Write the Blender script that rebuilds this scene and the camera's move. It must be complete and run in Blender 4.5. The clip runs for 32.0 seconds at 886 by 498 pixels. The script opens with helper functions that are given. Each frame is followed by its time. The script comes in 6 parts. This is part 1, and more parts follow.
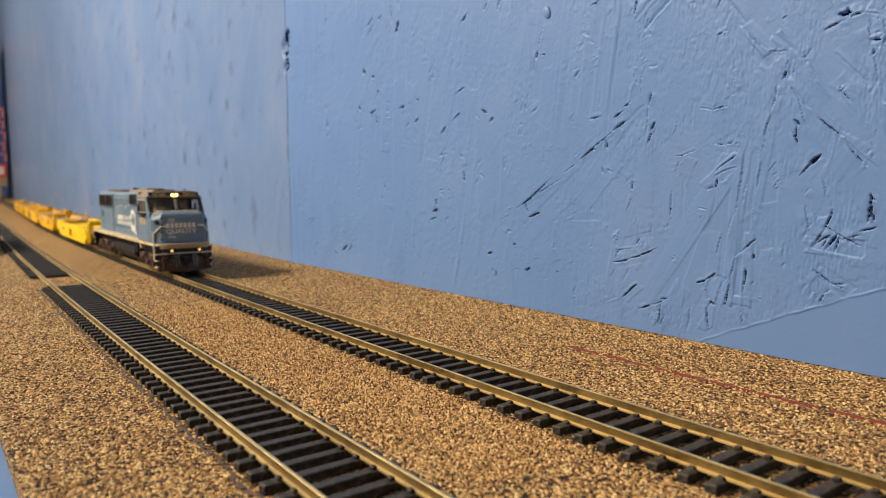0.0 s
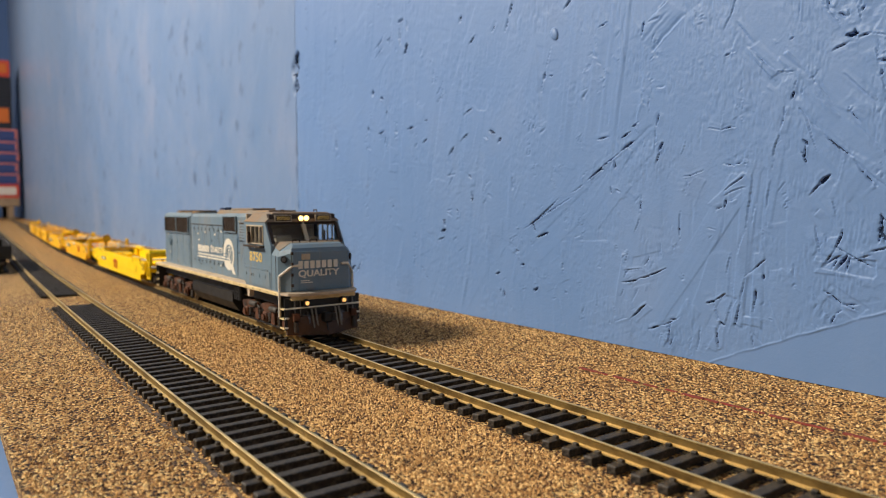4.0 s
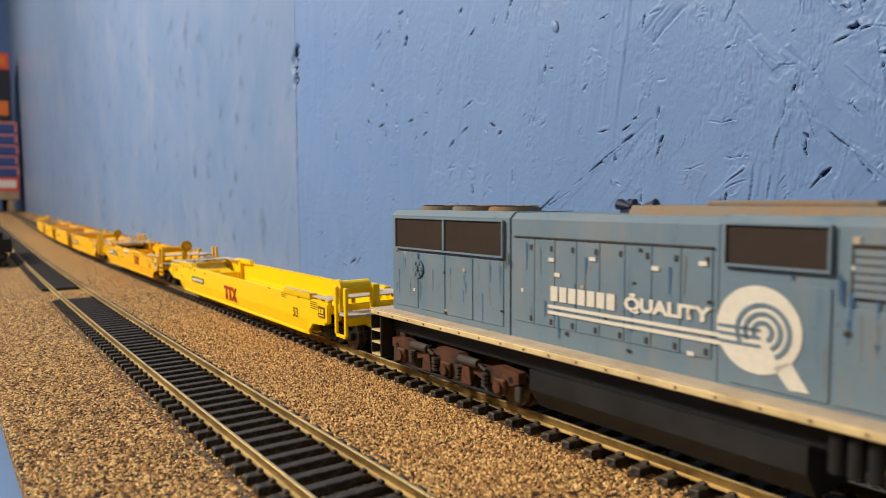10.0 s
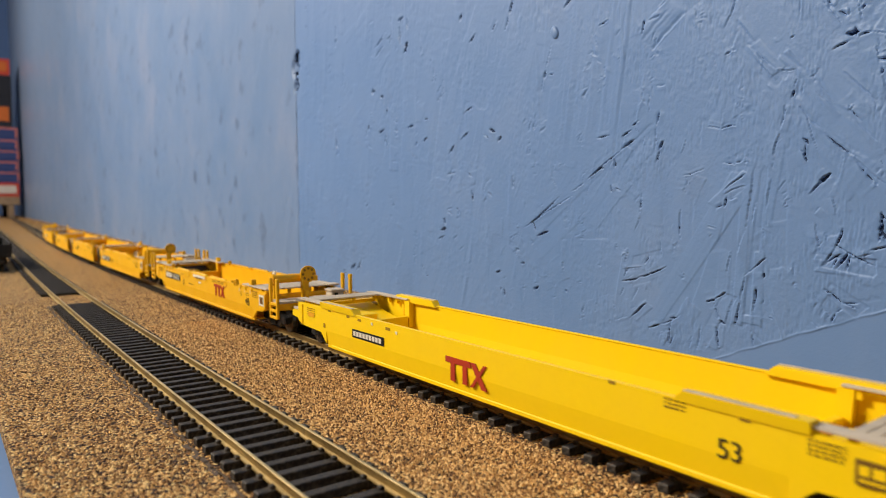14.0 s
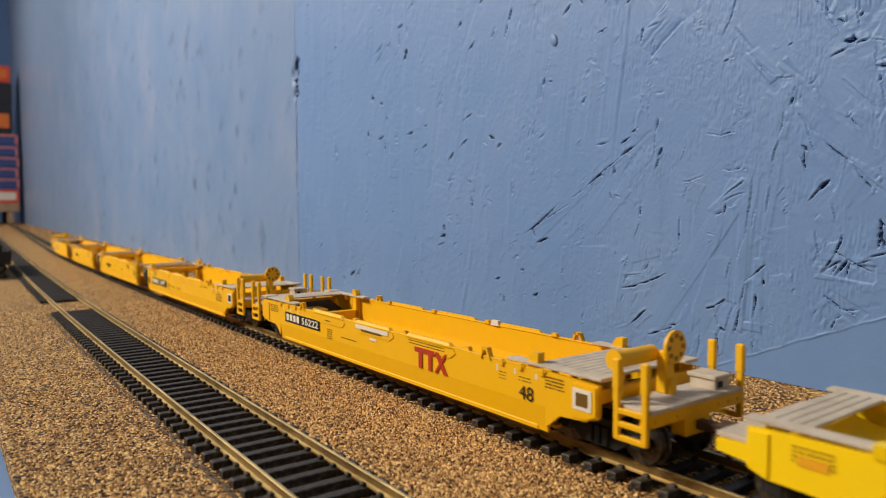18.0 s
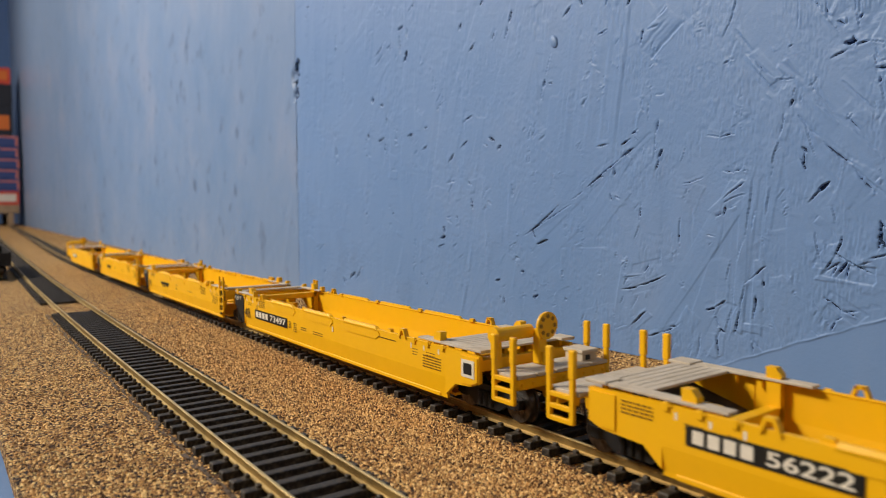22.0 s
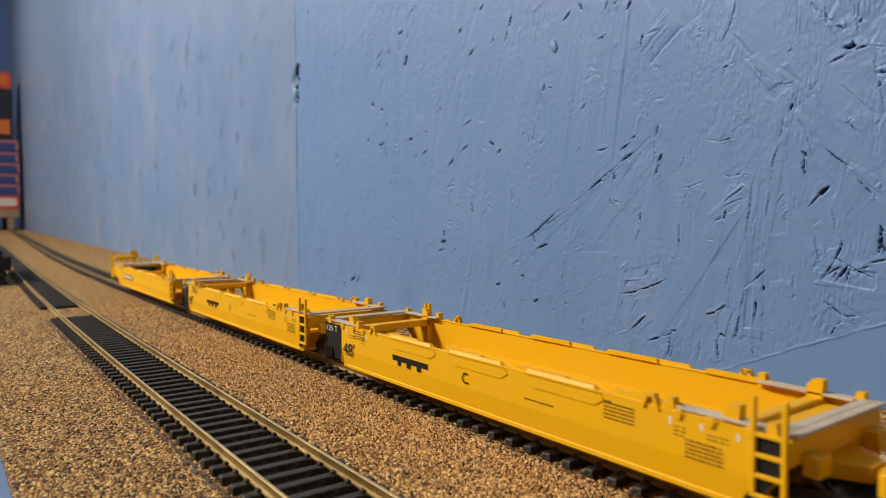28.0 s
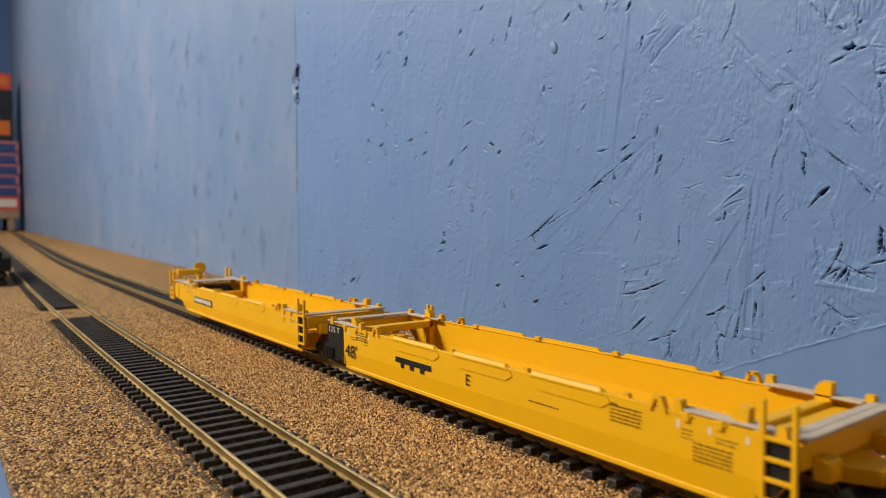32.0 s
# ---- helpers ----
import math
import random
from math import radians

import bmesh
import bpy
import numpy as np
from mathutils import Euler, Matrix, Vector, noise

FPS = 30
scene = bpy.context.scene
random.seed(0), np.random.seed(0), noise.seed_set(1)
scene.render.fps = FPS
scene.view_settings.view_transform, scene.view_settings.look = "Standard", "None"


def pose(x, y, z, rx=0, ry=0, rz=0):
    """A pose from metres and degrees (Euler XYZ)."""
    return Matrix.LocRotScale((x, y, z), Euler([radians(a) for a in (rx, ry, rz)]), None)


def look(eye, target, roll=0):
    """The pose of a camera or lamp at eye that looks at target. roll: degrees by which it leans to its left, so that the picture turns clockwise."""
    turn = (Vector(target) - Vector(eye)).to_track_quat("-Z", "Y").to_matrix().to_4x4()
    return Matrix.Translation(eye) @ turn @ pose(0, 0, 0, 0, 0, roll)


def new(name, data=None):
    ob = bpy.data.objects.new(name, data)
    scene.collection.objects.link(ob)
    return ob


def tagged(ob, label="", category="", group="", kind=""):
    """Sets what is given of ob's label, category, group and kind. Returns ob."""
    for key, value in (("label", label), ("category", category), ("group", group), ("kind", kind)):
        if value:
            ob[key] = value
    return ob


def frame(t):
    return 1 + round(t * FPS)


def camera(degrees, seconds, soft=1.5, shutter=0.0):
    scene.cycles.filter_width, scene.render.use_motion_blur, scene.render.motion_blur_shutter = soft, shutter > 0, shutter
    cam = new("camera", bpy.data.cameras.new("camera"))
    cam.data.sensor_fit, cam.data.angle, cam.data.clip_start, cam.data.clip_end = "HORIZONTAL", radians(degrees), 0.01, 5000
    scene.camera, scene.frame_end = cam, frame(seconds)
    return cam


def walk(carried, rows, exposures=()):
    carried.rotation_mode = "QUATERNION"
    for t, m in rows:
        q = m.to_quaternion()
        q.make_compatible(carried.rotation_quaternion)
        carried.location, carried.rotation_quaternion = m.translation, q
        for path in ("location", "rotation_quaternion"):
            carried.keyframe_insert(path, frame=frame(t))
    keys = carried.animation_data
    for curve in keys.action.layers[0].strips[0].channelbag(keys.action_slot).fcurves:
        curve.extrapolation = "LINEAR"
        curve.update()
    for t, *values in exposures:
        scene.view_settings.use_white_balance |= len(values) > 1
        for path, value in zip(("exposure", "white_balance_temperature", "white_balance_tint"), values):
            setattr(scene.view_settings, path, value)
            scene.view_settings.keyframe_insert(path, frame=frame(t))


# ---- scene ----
# One metre is one metre: a model railway at 1:87. x runs along the main track in the train's
# direction, y points to the blue wall, z is up and the cork surface is z = 0.
RAIL = 0.0045      # top of the rails above the cork
SPEED = 0.04705    # of the train, metres a second
EYE = (0.0, -0.1323, 0.0598)

cam = camera(65.25, 32.0, soft=0.7, shutter=0.4)
cam.data.dof.use_dof, cam.data.dof.focus_distance, cam.data.dof.aperture_fstop = True, 0.22, 20.0


def aim(turn, tilt, roll=-0.34):
    a, b = radians(turn), radians(tilt)
    way = Vector((-math.cos(a) * math.cos(b), math.sin(a) * math.cos(b), math.sin(b)))
    return look(EYE, Vector(EYE) + way, roll)


PATH = [(t, aim(a, b)) for t, a, b in (
    (0, 37.07, -5.24), (0.5, 36.99, -5.02), (1, 36.92, -4.78), (1.5, 36.83, -4.52), (2, 36.73, -4.25), (2.5, 36.62, -3.99),
    (3, 36.54, -3.79), (3.5, 36.46, -3.63), (4.5, 36.38, -3.58), (5.5, 36.35, -3.60), (6, 36.35, -3.61), (6.5, 36.36, -3.65),
    (7, 36.38, -3.72), (8, 36.40, -3.88), (9, 36.38, -4.00), (10, 36.38, -4.15), (10.5, 36.39, -4.20), (11, 36.39, -4.18),
    (12, 36.37, -4.02), (13, 36.38, -3.86), (14, 36.39, -3.70), (14.5, 36.40, -3.62), (16.5, 36.43, -3.34), (17, 36.43, -3.27),
    (18, 36.43, -3.14), (19, 36.43, -3.06), (20, 36.39, -3.00), (21, 36.38, -2.99), (22, 36.43, -3.01), (23, 36.44, -3.01),
    (24, 36.43, -2.93), (25, 36.43, -2.84), (25.5, 36.43, -2.79), (27.5, 36.43, -2.67), (28, 36.43, -2.65), (29, 36.43, -2.58),
    (30, 36.43, -2.57), (32, 36.43, -2.57))]
walk(cam, PATH, exposures=((0, 0.2), (8, 0.18), (12.5, 0.14), (14, 0.04), (18, -0.02), (32, -0.05)))

# ---- light: warm overhead tubes in a closed room, the second one added ----
world = bpy.data.worlds.new("room_air")
scene.world = world
world.use_nodes = True
world.node_tree.nodes["Background"].inputs[0].default_value = (0.75, 0.85, 1.0, 1)
world.node_tree.nodes["Background"].inputs[1].default_value = 0.25


def tube(name, eye, target, power, length, width, color):
    data = bpy.data.lights.new(name, "AREA")
    data.shape, data.size, data.size_y, data.energy, data.color = "RECTANGLE", length, width, power, color
    ob = new(name, data)
    ob.matrix_world = look(eye, target)
    return ob


tube("unseen_tube", (-1.08, -1.25, 1.2), (-0.45, 0.0, 0.0), 47.0, 0.5, 0.22, (1.0, 0.92, 0.80))
# added to brighten the far wall; no tube is known there
tube("unseen_tube", (-3.1, -1.4, 1.6), (-3.7, 0.2, -0.1), 45.0, 1.4, 0.2, (1.0, 0.86, 0.70))


# ---- materials ----
def nodes_of(name):
    m = bpy.data.materials.new(name)
    m.use_nodes = True
    t = m.node_tree
    return m, t, t.nodes["Principled BSDF"]


def link(t, a, b):
    t.links.new(a, b)


def ramp(t, fac, stops):
    r = t.nodes.new("ShaderNodeValToRGB")
    el = r.color_ramp.elements
    while len(el) < len(stops):
        el.new(0.5)
    for e, (p, c) in zip(el, stops):
        e.position, e.color = p, (*c, 1)
    link(t, fac, r.inputs[0])
    return r.outputs[0]


def coords(t):
    return t.nodes.new("ShaderNodeTexCoord").outputs["Object"]


def noise_tex(t, at, scale, detail=4.0, rough=0.6):
    n = t.nodes.new("ShaderNodeTexNoise")
    n.inputs["Scale"].default_value, n.inputs["Detail"].default_value, n.inputs["Roughness"].default_value = scale, detail, rough
    link(t, at, n.inputs["Vector"])
    return n.outputs["Fac"]


def blend(t, fac, a, b, mode="MIX"):
    m = t.nodes.new("ShaderNodeMix")
    m.data_type, m.blend_type = "RGBA", mode
    for value, slot in ((fac, 0), (a, 6), (b, 7)):
        if hasattr(value, "links"):
            link(t, value, m.inputs[slot])
        else:
            m.inputs[slot].default_value = value if slot == 0 else (*value, 1)
    return m.outputs[2]


def bump(t, p, height, strength, distance):
    b = t.nodes.new("ShaderNodeBump")
    b.inputs["Strength"].default_value, b.inputs["Distance"].default_value = strength, distance
    link(t, height, b.inputs["Height"])
    link(t, b.outputs[0], p.inputs["Normal"])


def paint(name, color, dirt=None, amount=0.25, rough=0.45, grain=900.0, patch=60.0, metal=0.0, relief=0.00004, speckle=0.06):
    """Paint or plastic with patches of dirt, a fine grain and uneven gloss."""
    m, t, p = nodes_of(name)
    at = coords(t)
    fine, wide = noise_tex(t, at, grain, 3), noise_tex(t, at, patch, 5, 0.65)
    dirt = dirt or tuple(c * 0.6 for c in color)
    mask = ramp(t, wide, [(0.42, (0, 0, 0)), (0.72, (amount,) * 3)])
    col = blend(t, mask, color, dirt)
    speck = ramp(t, fine, [(0.3, (1 - speckle,) * 3), (0.7, (1 + speckle * 0.8,) * 3)])
    link(t, blend(t, 1.0, col, speck, "MULTIPLY"), p.inputs["Base Color"])
    link(t, ramp(t, wide, [(0.3, (rough * 0.8,) * 3), (0.7, (min(1, rough * 1.25),) * 3)]), p.inputs["Roughness"])
    p.inputs["Metallic"].default_value = metal
    p.inputs["Specular IOR Level"].default_value = 0.35
    bump(t, p, fine, 0.4, relief)
    return m


M = {}
M["lemon"] = paint("lemon_yellow_paint", (0.93, 0.61, 0.003), (0.87, 0.54, 0.008), 0.25, 0.40, relief=0.00001, speckle=0.012)
M["yellow"] = paint("deep_yellow_paint", (0.82, 0.432, 0.002), (0.74, 0.38, 0.004), 0.3, 0.46, relief=0.00001, speckle=0.012)
M["grating"] = paint("grey_walkway_plastic", (0.54, 0.46, 0.36), (0.32, 0.26, 0.20), 0.6, 0.7, 1500, 150)
M["black"] = paint("black_plastic", (0.012, 0.012, 0.013), (0.03, 0.027, 0.024), 0.5, 0.5)
M["tie"] = paint("black_tie_plastic", (0.014, 0.012, 0.011), (0.15, 0.12, 0.09), 0.7, 0.5, 1400, 900, relief=0.0005, speckle=0.3)
M["steel"] = paint("dark_steel", (0.16, 0.15, 0.14), (0.06, 0.05, 0.045), 0.5, 0.35, metal=0.9)
M["roof"] = paint("rust_dusted_roof", (0.20, 0.165, 0.125), (0.30, 0.155, 0.06), 0.95, 0.75, 700, 75)
M["ochre"] = paint("ochre_stencil", (0.36, 0.20, 0.012), (0.25, 0.13, 0.01), 0.5, 0.5)
M["amber"] = paint("amber_label", (0.80, 0.36, 0.01), None, 0.2, 0.5)
M["print"] = paint("brown_black_stencil", (0.15, 0.075, 0.01), (0.25, 0.13, 0.012), 0.5, 0.5)
M["walk"] = paint("dusty_walkway", (0.50, 0.40, 0.29), (0.32, 0.23, 0.15), 0.7, 0.75, 900, 90)


def weathered_blue():
    """Faded blue paint with upright rain streaks, tan dust, scuffs and bare brighter patches."""
    m, t, p = nodes_of("weathered_blue_paint")
    at = coords(t)
    fall = t.nodes.new("ShaderNodeMapping")
    fall.inputs["Scale"].default_value = (1, 1, 0.12)
    link(t, at, fall.inputs[0])
    streak, wide, fine = noise_tex(t, fall.outputs[0], 260, 5, 0.65), noise_tex(t, at, 40, 5, 0.65), noise_tex(t, at, 900, 4, 0.6)
    col = ramp(t, wide, [(0.3, (0.125, 0.190, 0.240)), (0.6, (0.160, 0.215, 0.258)), (0.8, (0.215, 0.242, 0.26))])
    col = blend(t, ramp(t, streak, [(0.52, (0, 0, 0)), (0.75, (0.55,) * 3)]), col, (0.25, 0.215, 0.175))
    col = blend(t, ramp(t, streak, [(0.25, (0.6,) * 3), (0.40, (0, 0, 0))]), col, (0.055, 0.10, 0.165))
    col = blend(t, ramp(t, fine, [(0.62, (0, 0, 0)), (0.72, (0.5,) * 3)]), col, (0.15, 0.11, 0.08))
    link(t, col, p.inputs["Base Color"])
    link(t, ramp(t, streak, [(0.3, (0.4,) * 3), (0.7, (0.65,) * 3)]), p.inputs["Roughness"])
    p.inputs["Specular IOR Level"].default_value = 0.35
    bump(t, p, fine, 0.4, 0.00004)
    return m


M["blue"] = weathered_blue()
M["cream"] = paint("cream_sill_paint", (0.70, 0.54, 0.27), (0.36, 0.24, 0.12), 0.7, 0.6, 900, 80)
M["rust"] = paint("rusty_brown_sideframe", (0.10, 0.034, 0.013), (0.014, 0.010, 0.008), 1.0, 0.75, 900, 130)
# also used for painted shade behind louvres, in fans and under walkways
M["grille"] = paint("dark_brown_grille_and_shade", (0.036, 0.021, 0.013), (0.06, 0.035, 0.02), 0.6, 0.7)
M["white"] = paint("off_white_lettering", (0.72, 0.66, 0.55), (0.5, 0.45, 0.38), 0.3, 0.6)
M["number"] = paint("dull_yellow_lettering", (0.7, 0.47, 0.12), (0.5, 0.33, 0.1), 0.4, 0.6)
M["ink"] = paint("black_lettering_and_hole_shade", (0.01, 0.009, 0.008), (0.02, 0.018, 0.015), 0.3, 0.5)
M["red"] = paint("red_lettering", (0.42, 0.035, 0.012), (0.3, 0.05, 0.02), 0.4, 0.5)
M["horn"] = paint("dark_blue_horn", (0.012, 0.02, 0.06), None, 0.3, 0.4)
M["plow"] = paint("rusted_plow", (0.06, 0.032, 0.02), (0.12, 0.06, 0.03), 0.7, 0.75)
M["tan"] = paint("tan_window_frame", (0.46, 0.38, 0.27), (0.26, 0.16, 0.09), 0.5, 0.65)


def brass():
    """Brass rail: the running top rubbed bright, the flanks tarnished brown."""
    m, t, p = nodes_of("brass_rail")
    at = coords(t)
    n = noise_tex(t, at, 90, 6, 0.7)
    top = t.nodes.new("ShaderNodeSeparateXYZ")
    link(t, t.nodes.new("ShaderNodeNewGeometry").outputs["Normal"], top.inputs[0])
    flank = ramp(t, n, [(0.3, (0.15, 0.09, 0.03)), (0.6, (0.38, 0.25, 0.085)), (0.8, (0.08, 0.052, 0.03))])
    worn = ramp(t, n, [(0.3, (0.50, 0.38, 0.17)), (0.65, (0.66, 0.51, 0.25)), (0.85, (0.34, 0.25, 0.13))])
    link(t, blend(t, ramp(t, top.outputs[2], [(0.6, (0, 0, 0)), (0.9, (1, 1, 1))]), flank, worn), p.inputs["Base Color"])
    link(t, ramp(t, n, [(0.3, (0.35,) * 3), (0.8, (0.6,) * 3)]), p.inputs["Roughness"])
    p.inputs["Metallic"].default_value = 0.75
    return m


def cork():
    """Cork sheet: pressed crumbs one to two millimetres across."""
    m, t, p = nodes_of("cork_sheet")
    at = coords(t)
    mapping = t.nodes.new("ShaderNodeMapping")
    link(t, at, mapping.inputs[0])
    warp = t.nodes.new("ShaderNodeTexNoise")
    warp.inputs["Scale"].default_value = 1300
    link(t, mapping.outputs[0], warp.inputs["Vector"])
    bend = t.nodes.new("ShaderNodeVectorMath")
    bend.operation = "MULTIPLY_ADD"
    link(t, warp.outputs["Color"], bend.inputs[0])
    bend.inputs[1].default_value = (0.0009, 0.0009, 0.0009)
    link(t, mapping.outputs[0], bend.inputs[2])
    cells = t.nodes.new("ShaderNodeTexVoronoi")
    cells.inputs["Scale"].default_value = 1250
    link(t, bend.outputs[0], cells.inputs["Vector"])
    part_ = t.nodes.new("ShaderNodeSeparateColor")
    link(t, cells.outputs["Color"], part_.inputs[0])
    crumb = ramp(t, part_.outputs[0], [(0.0, (0.010, 0.003, 0.001)), (0.20, (0.06, 0.021, 0.006)), (0.38, (0.47, 0.222, 0.054)), (0.65, (0.84, 0.462, 0.128)), (1.0, (1.0, 0.72, 0.30))])
    gap = ramp(t, cells.outputs["Distance"], [(0.35, (1, 1, 1)), (0.75, (0.25, 0.19, 0.15))])
    col = blend(t, 1.0, crumb, gap, "MULTIPLY")
    stain = noise_tex(t, at, 9, 5, 0.6)
    col = blend(t, ramp(t, stain, [(0.45, (0, 0, 0)), (0.75, (0.22, 0.22, 0.22))]), col, (0.24, 0.13, 0.07))
    link(t, col, p.inputs["Base Color"])
    p.inputs["Roughness"].default_value = 0.85
    high = t.nodes.new("ShaderNodeMath")
    high.operation = "SUBTRACT"
    link(t, part_.outputs[1], high.inputs[0])
    link(t, cells.outputs["Distance"], high.inputs[1])
    bump(t, p, high.outputs[0], 1.0, 0.001)
    return m


def wall_paint(name, tones, stretch_to, smudge):
    """Rolled blue paint on strand board: pale rubbed patches, grey smudges and a fine roller grain."""
    m, t, p = nodes_of(name)
    at = coords(t)
    stretch = t.nodes.new("ShaderNodeMapping")
    stretch.inputs["Scale"].default_value = stretch_to
    link(t, at, stretch.inputs[0])
    wide, fine, mid = noise_tex(t, stretch.outputs[0], 11, 5, 0.6), noise_tex(t, at, 900, 4, 0.65), noise_tex(t, stretch.outputs[0], 60, 6, 0.7)
    spots = noise_tex(t, stretch.outputs[0], 45, 3, 0.55)
    col = ramp(t, wide, [(0.3, tones[0]), (0.55, tones[1]), (0.75, tones[2])])
    col = blend(t, ramp(t, mid, [(0.5, (0, 0, 0)), (0.8, (0.3,) * 3)]), col, tones[2])
    col = blend(t, ramp(t, spots, [(0.6, (0, 0, 0)), (0.78, (smudge,) * 3)]), col, (0.07, 0.10, 0.17))
    link(t, col, p.inputs["Base Color"])
    link(t, ramp(t, mid, [(0.3, (0.36,) * 3), (0.7, (0.5,) * 3)]), p.inputs["Roughness"])
    add = t.nodes.new("ShaderNodeMath")
    add.operation = "MULTIPLY_ADD"
    add.inputs[1].default_value = 0.35
    link(t, fine, add.inputs[0])
    link(t, mid, add.inputs[2])
    p.inputs["Specular IOR Level"].default_value = 0.25
    bump(t, p, add.outputs[0], 0.5, 0.00028)
    return m


M["brass"], M["cork"] = brass(), cork()
M["wall"] = wall_paint("blue_wall_paint", ((0.134, 0.234, 0.448), (0.150, 0.250, 0.464), (0.182, 0.272, 0.466)), (1, 1, 0.6), 0.15)
# far panel: the greyer cast of its light is put into the colour
M["wall_far"] = wall_paint("light_greyed_wall_paint", ((0.140, 0.228, 0.40), (0.172, 0.25, 0.41), (0.235, 0.284, 0.415)), (0.8, 0.8, 0.7), 0.95)
# shade of the wall's grooves, put into the colour as near-black blue
M["void"] = paint("groove_shade", (0.018, 0.036, 0.085), (0.03, 0.05, 0.11), 0.5, 0.8)
M["plaster"] = paint("plain_room_paint", (0.5, 0.47, 0.42), (0.4, 0.38, 0.34), 0.3, 0.8, 300, 4)
# the end wall's shade is put into its colour, a darker blue
M["endwall"] = paint("blue_paint_in_shade", (0.09, 0.18, 0.42), (0.11, 0.20, 0.42), 0.3, 0.6, 300, 10)
M["redcard"] = paint("red_card_box", (0.5, 0.06, 0.04), (0.4, 0.07, 0.05), 0.3, 0.5, 300, 20)
M["bluecard"] = paint("blue_card_box", (0.035, 0.06, 0.2), None, 0.3, 0.5, 300, 20)
M["darkcard"] = paint("black_card_box", (0.015, 0.018, 0.03), None, 0.3, 0.5, 300, 20)
M["whitecard"] = paint("white_card_box", (0.62, 0.58, 0.55), (0.5, 0.45, 0.42), 0.3, 0.6, 300, 20)
M["pinkcard"] = paint("pink_red_card_box", (0.5, 0.17, 0.16), (0.4, 0.1, 0.1), 0.3, 0.5, 300, 20)
M["orange"] = paint("orange_card_box", (0.55, 0.14, 0.03), None, 0.3, 0.5, 300, 20)
M["board"] = paint("raw_wood_board", (0.3, 0.22, 0.15), (0.18, 0.12, 0.08), 0.6, 0.7, 300, 20)
M["marker"] = paint("red_marker_ink", (0.26, 0.04, 0.03), (0.2, 0.08, 0.045), 0.8, 0.8, 1200, 300)
M["glue"] = paint("dried_glue", (0.13, 0.085, 0.05), (0.06, 0.04, 0.026), 0.6, 0.5, 1200, 200)


def crumb():
    m, t, p = nodes_of("cork_crumb")
    info = t.nodes.new("ShaderNodeNewGeometry").outputs["Random Per Island"]
    link(t, ramp(t, info, [(0.0, (0.03, 0.012, 0.004)), (0.2, (0.17, 0.078, 0.027)), (0.52, (0.52, 0.28, 0.09)), (1.0, (0.95, 0.64, 0.27))]), p.inputs["Base Color"])
    p.inputs["Roughness"].default_value = 0.85
    return m


M["crumb"] = crumb()


def glow(name, color, strength):
    m, t, p = nodes_of(name)
    p.inputs["Base Color"].default_value = (*color, 1)
    p.inputs["Emission Color"].default_value = (*color, 1)
    p.inputs["Emission Strength"].default_value = strength
    return m


M["glow"] = glow("warm_headlight", (1.0, 0.68, 0.22), 3.2)
M["dimglow"] = glow("amber_ditch_light", (1.0, 0.55, 0.16), 0.9)


def glass():
    m, t, p = nodes_of("smoky_cab_glass")
    p.inputs["Base Color"].default_value = (0.93, 0.95, 0.97, 1)
    p.inputs["Transmission Weight"].default_value = 1.0
    p.inputs["IOR"].default_value = 1.08
    p.inputs["Roughness"].default_value = 0.02
    return m


M["glass"] = glass()


# ---- builders; lengths in millimetres ----
def box(bm, x0, x1, y0, y1, z0, z1, bevel=0.0):
    r = bmesh.ops.create_cube(bm, size=1, matrix=Matrix.Translation(((x0 + x1) / 2, (y0 + y1) / 2, (z0 + z1) / 2)) @ Matrix.Diagonal((abs(x1 - x0), abs(y1 - y0), abs(z1 - z0), 1)))
    if bevel:
        edges = list({e for v in r["verts"] for e in v.link_edges})
        bmesh.ops.bevel(bm, geom=edges, offset=bevel, segments=1, affect="EDGES")
    return bm


def rod(bm, a, b, r, seg=8, r2=None):
    a, b = Vector(a), Vector(b)
    m = Matrix.Translation((a + b) / 2) @ (b - a).to_track_quat("Z", "Y").to_matrix().to_4x4()
    bmesh.ops.create_cone(bm, cap_ends=True, segments=seg, radius1=r, radius2=r if r2 is None else r2, depth=(b - a).length, matrix=m)
    return bm


def prism(bm, outline, axis, a, b):
    """An outline of (u, v) pushed from a to b along axis: "x" takes (y, z), "y" takes (x, z), "z" takes (x, y)."""
    def at(u, v, w):
        return {"x": (w, u, v), "y": (u, w, v), "z": (u, v, w)}[axis]
    low = [bm.verts.new(at(u, v, a)) for u, v in outline]
    high = [bm.verts.new(at(u, v, b)) for u, v in outline]
    n = len(outline)
    faces = [bm.faces.new(low), bm.faces.new(high)]
    for i in range(n):
        faces.append(bm.faces.new((low[i], low[(i + 1) % n], high[(i + 1) % n], high[i])))
    bmesh.ops.recalc_face_normals(bm, faces=faces)
    return bm


def hull(bm, points):
    vs = [bm.verts.new(p) for p in points]
    bmesh.ops.convex_hull(bm, input=vs)
    return bm


def B():
    return bmesh.new()


def part(name, bm, material, parent=None, label="", scale=0.001, smooth=False):
    bmesh.ops.scale(bm, vec=(scale,) * 3, verts=bm.verts)
    me = bpy.data.meshes.new(name)
    bm.to_mesh(me)
    bm.free()
    if smooth:
        me.shade_smooth()
    me.materials.append(material)
    ob = new(name, me)
    if parent:
        ob.parent = parent
    if material == M["glass"]:
        ob.visible_shadow = False
    return tagged(ob, label)


def again(ob, name, parent, m):
    """The same piece once more, under parent, at the pose m in its space."""
    o = bpy.data.objects.new(name, ob.data)
    scene.collection.objects.link(o)
    o.parent = parent
    o.matrix_local = m
    return o


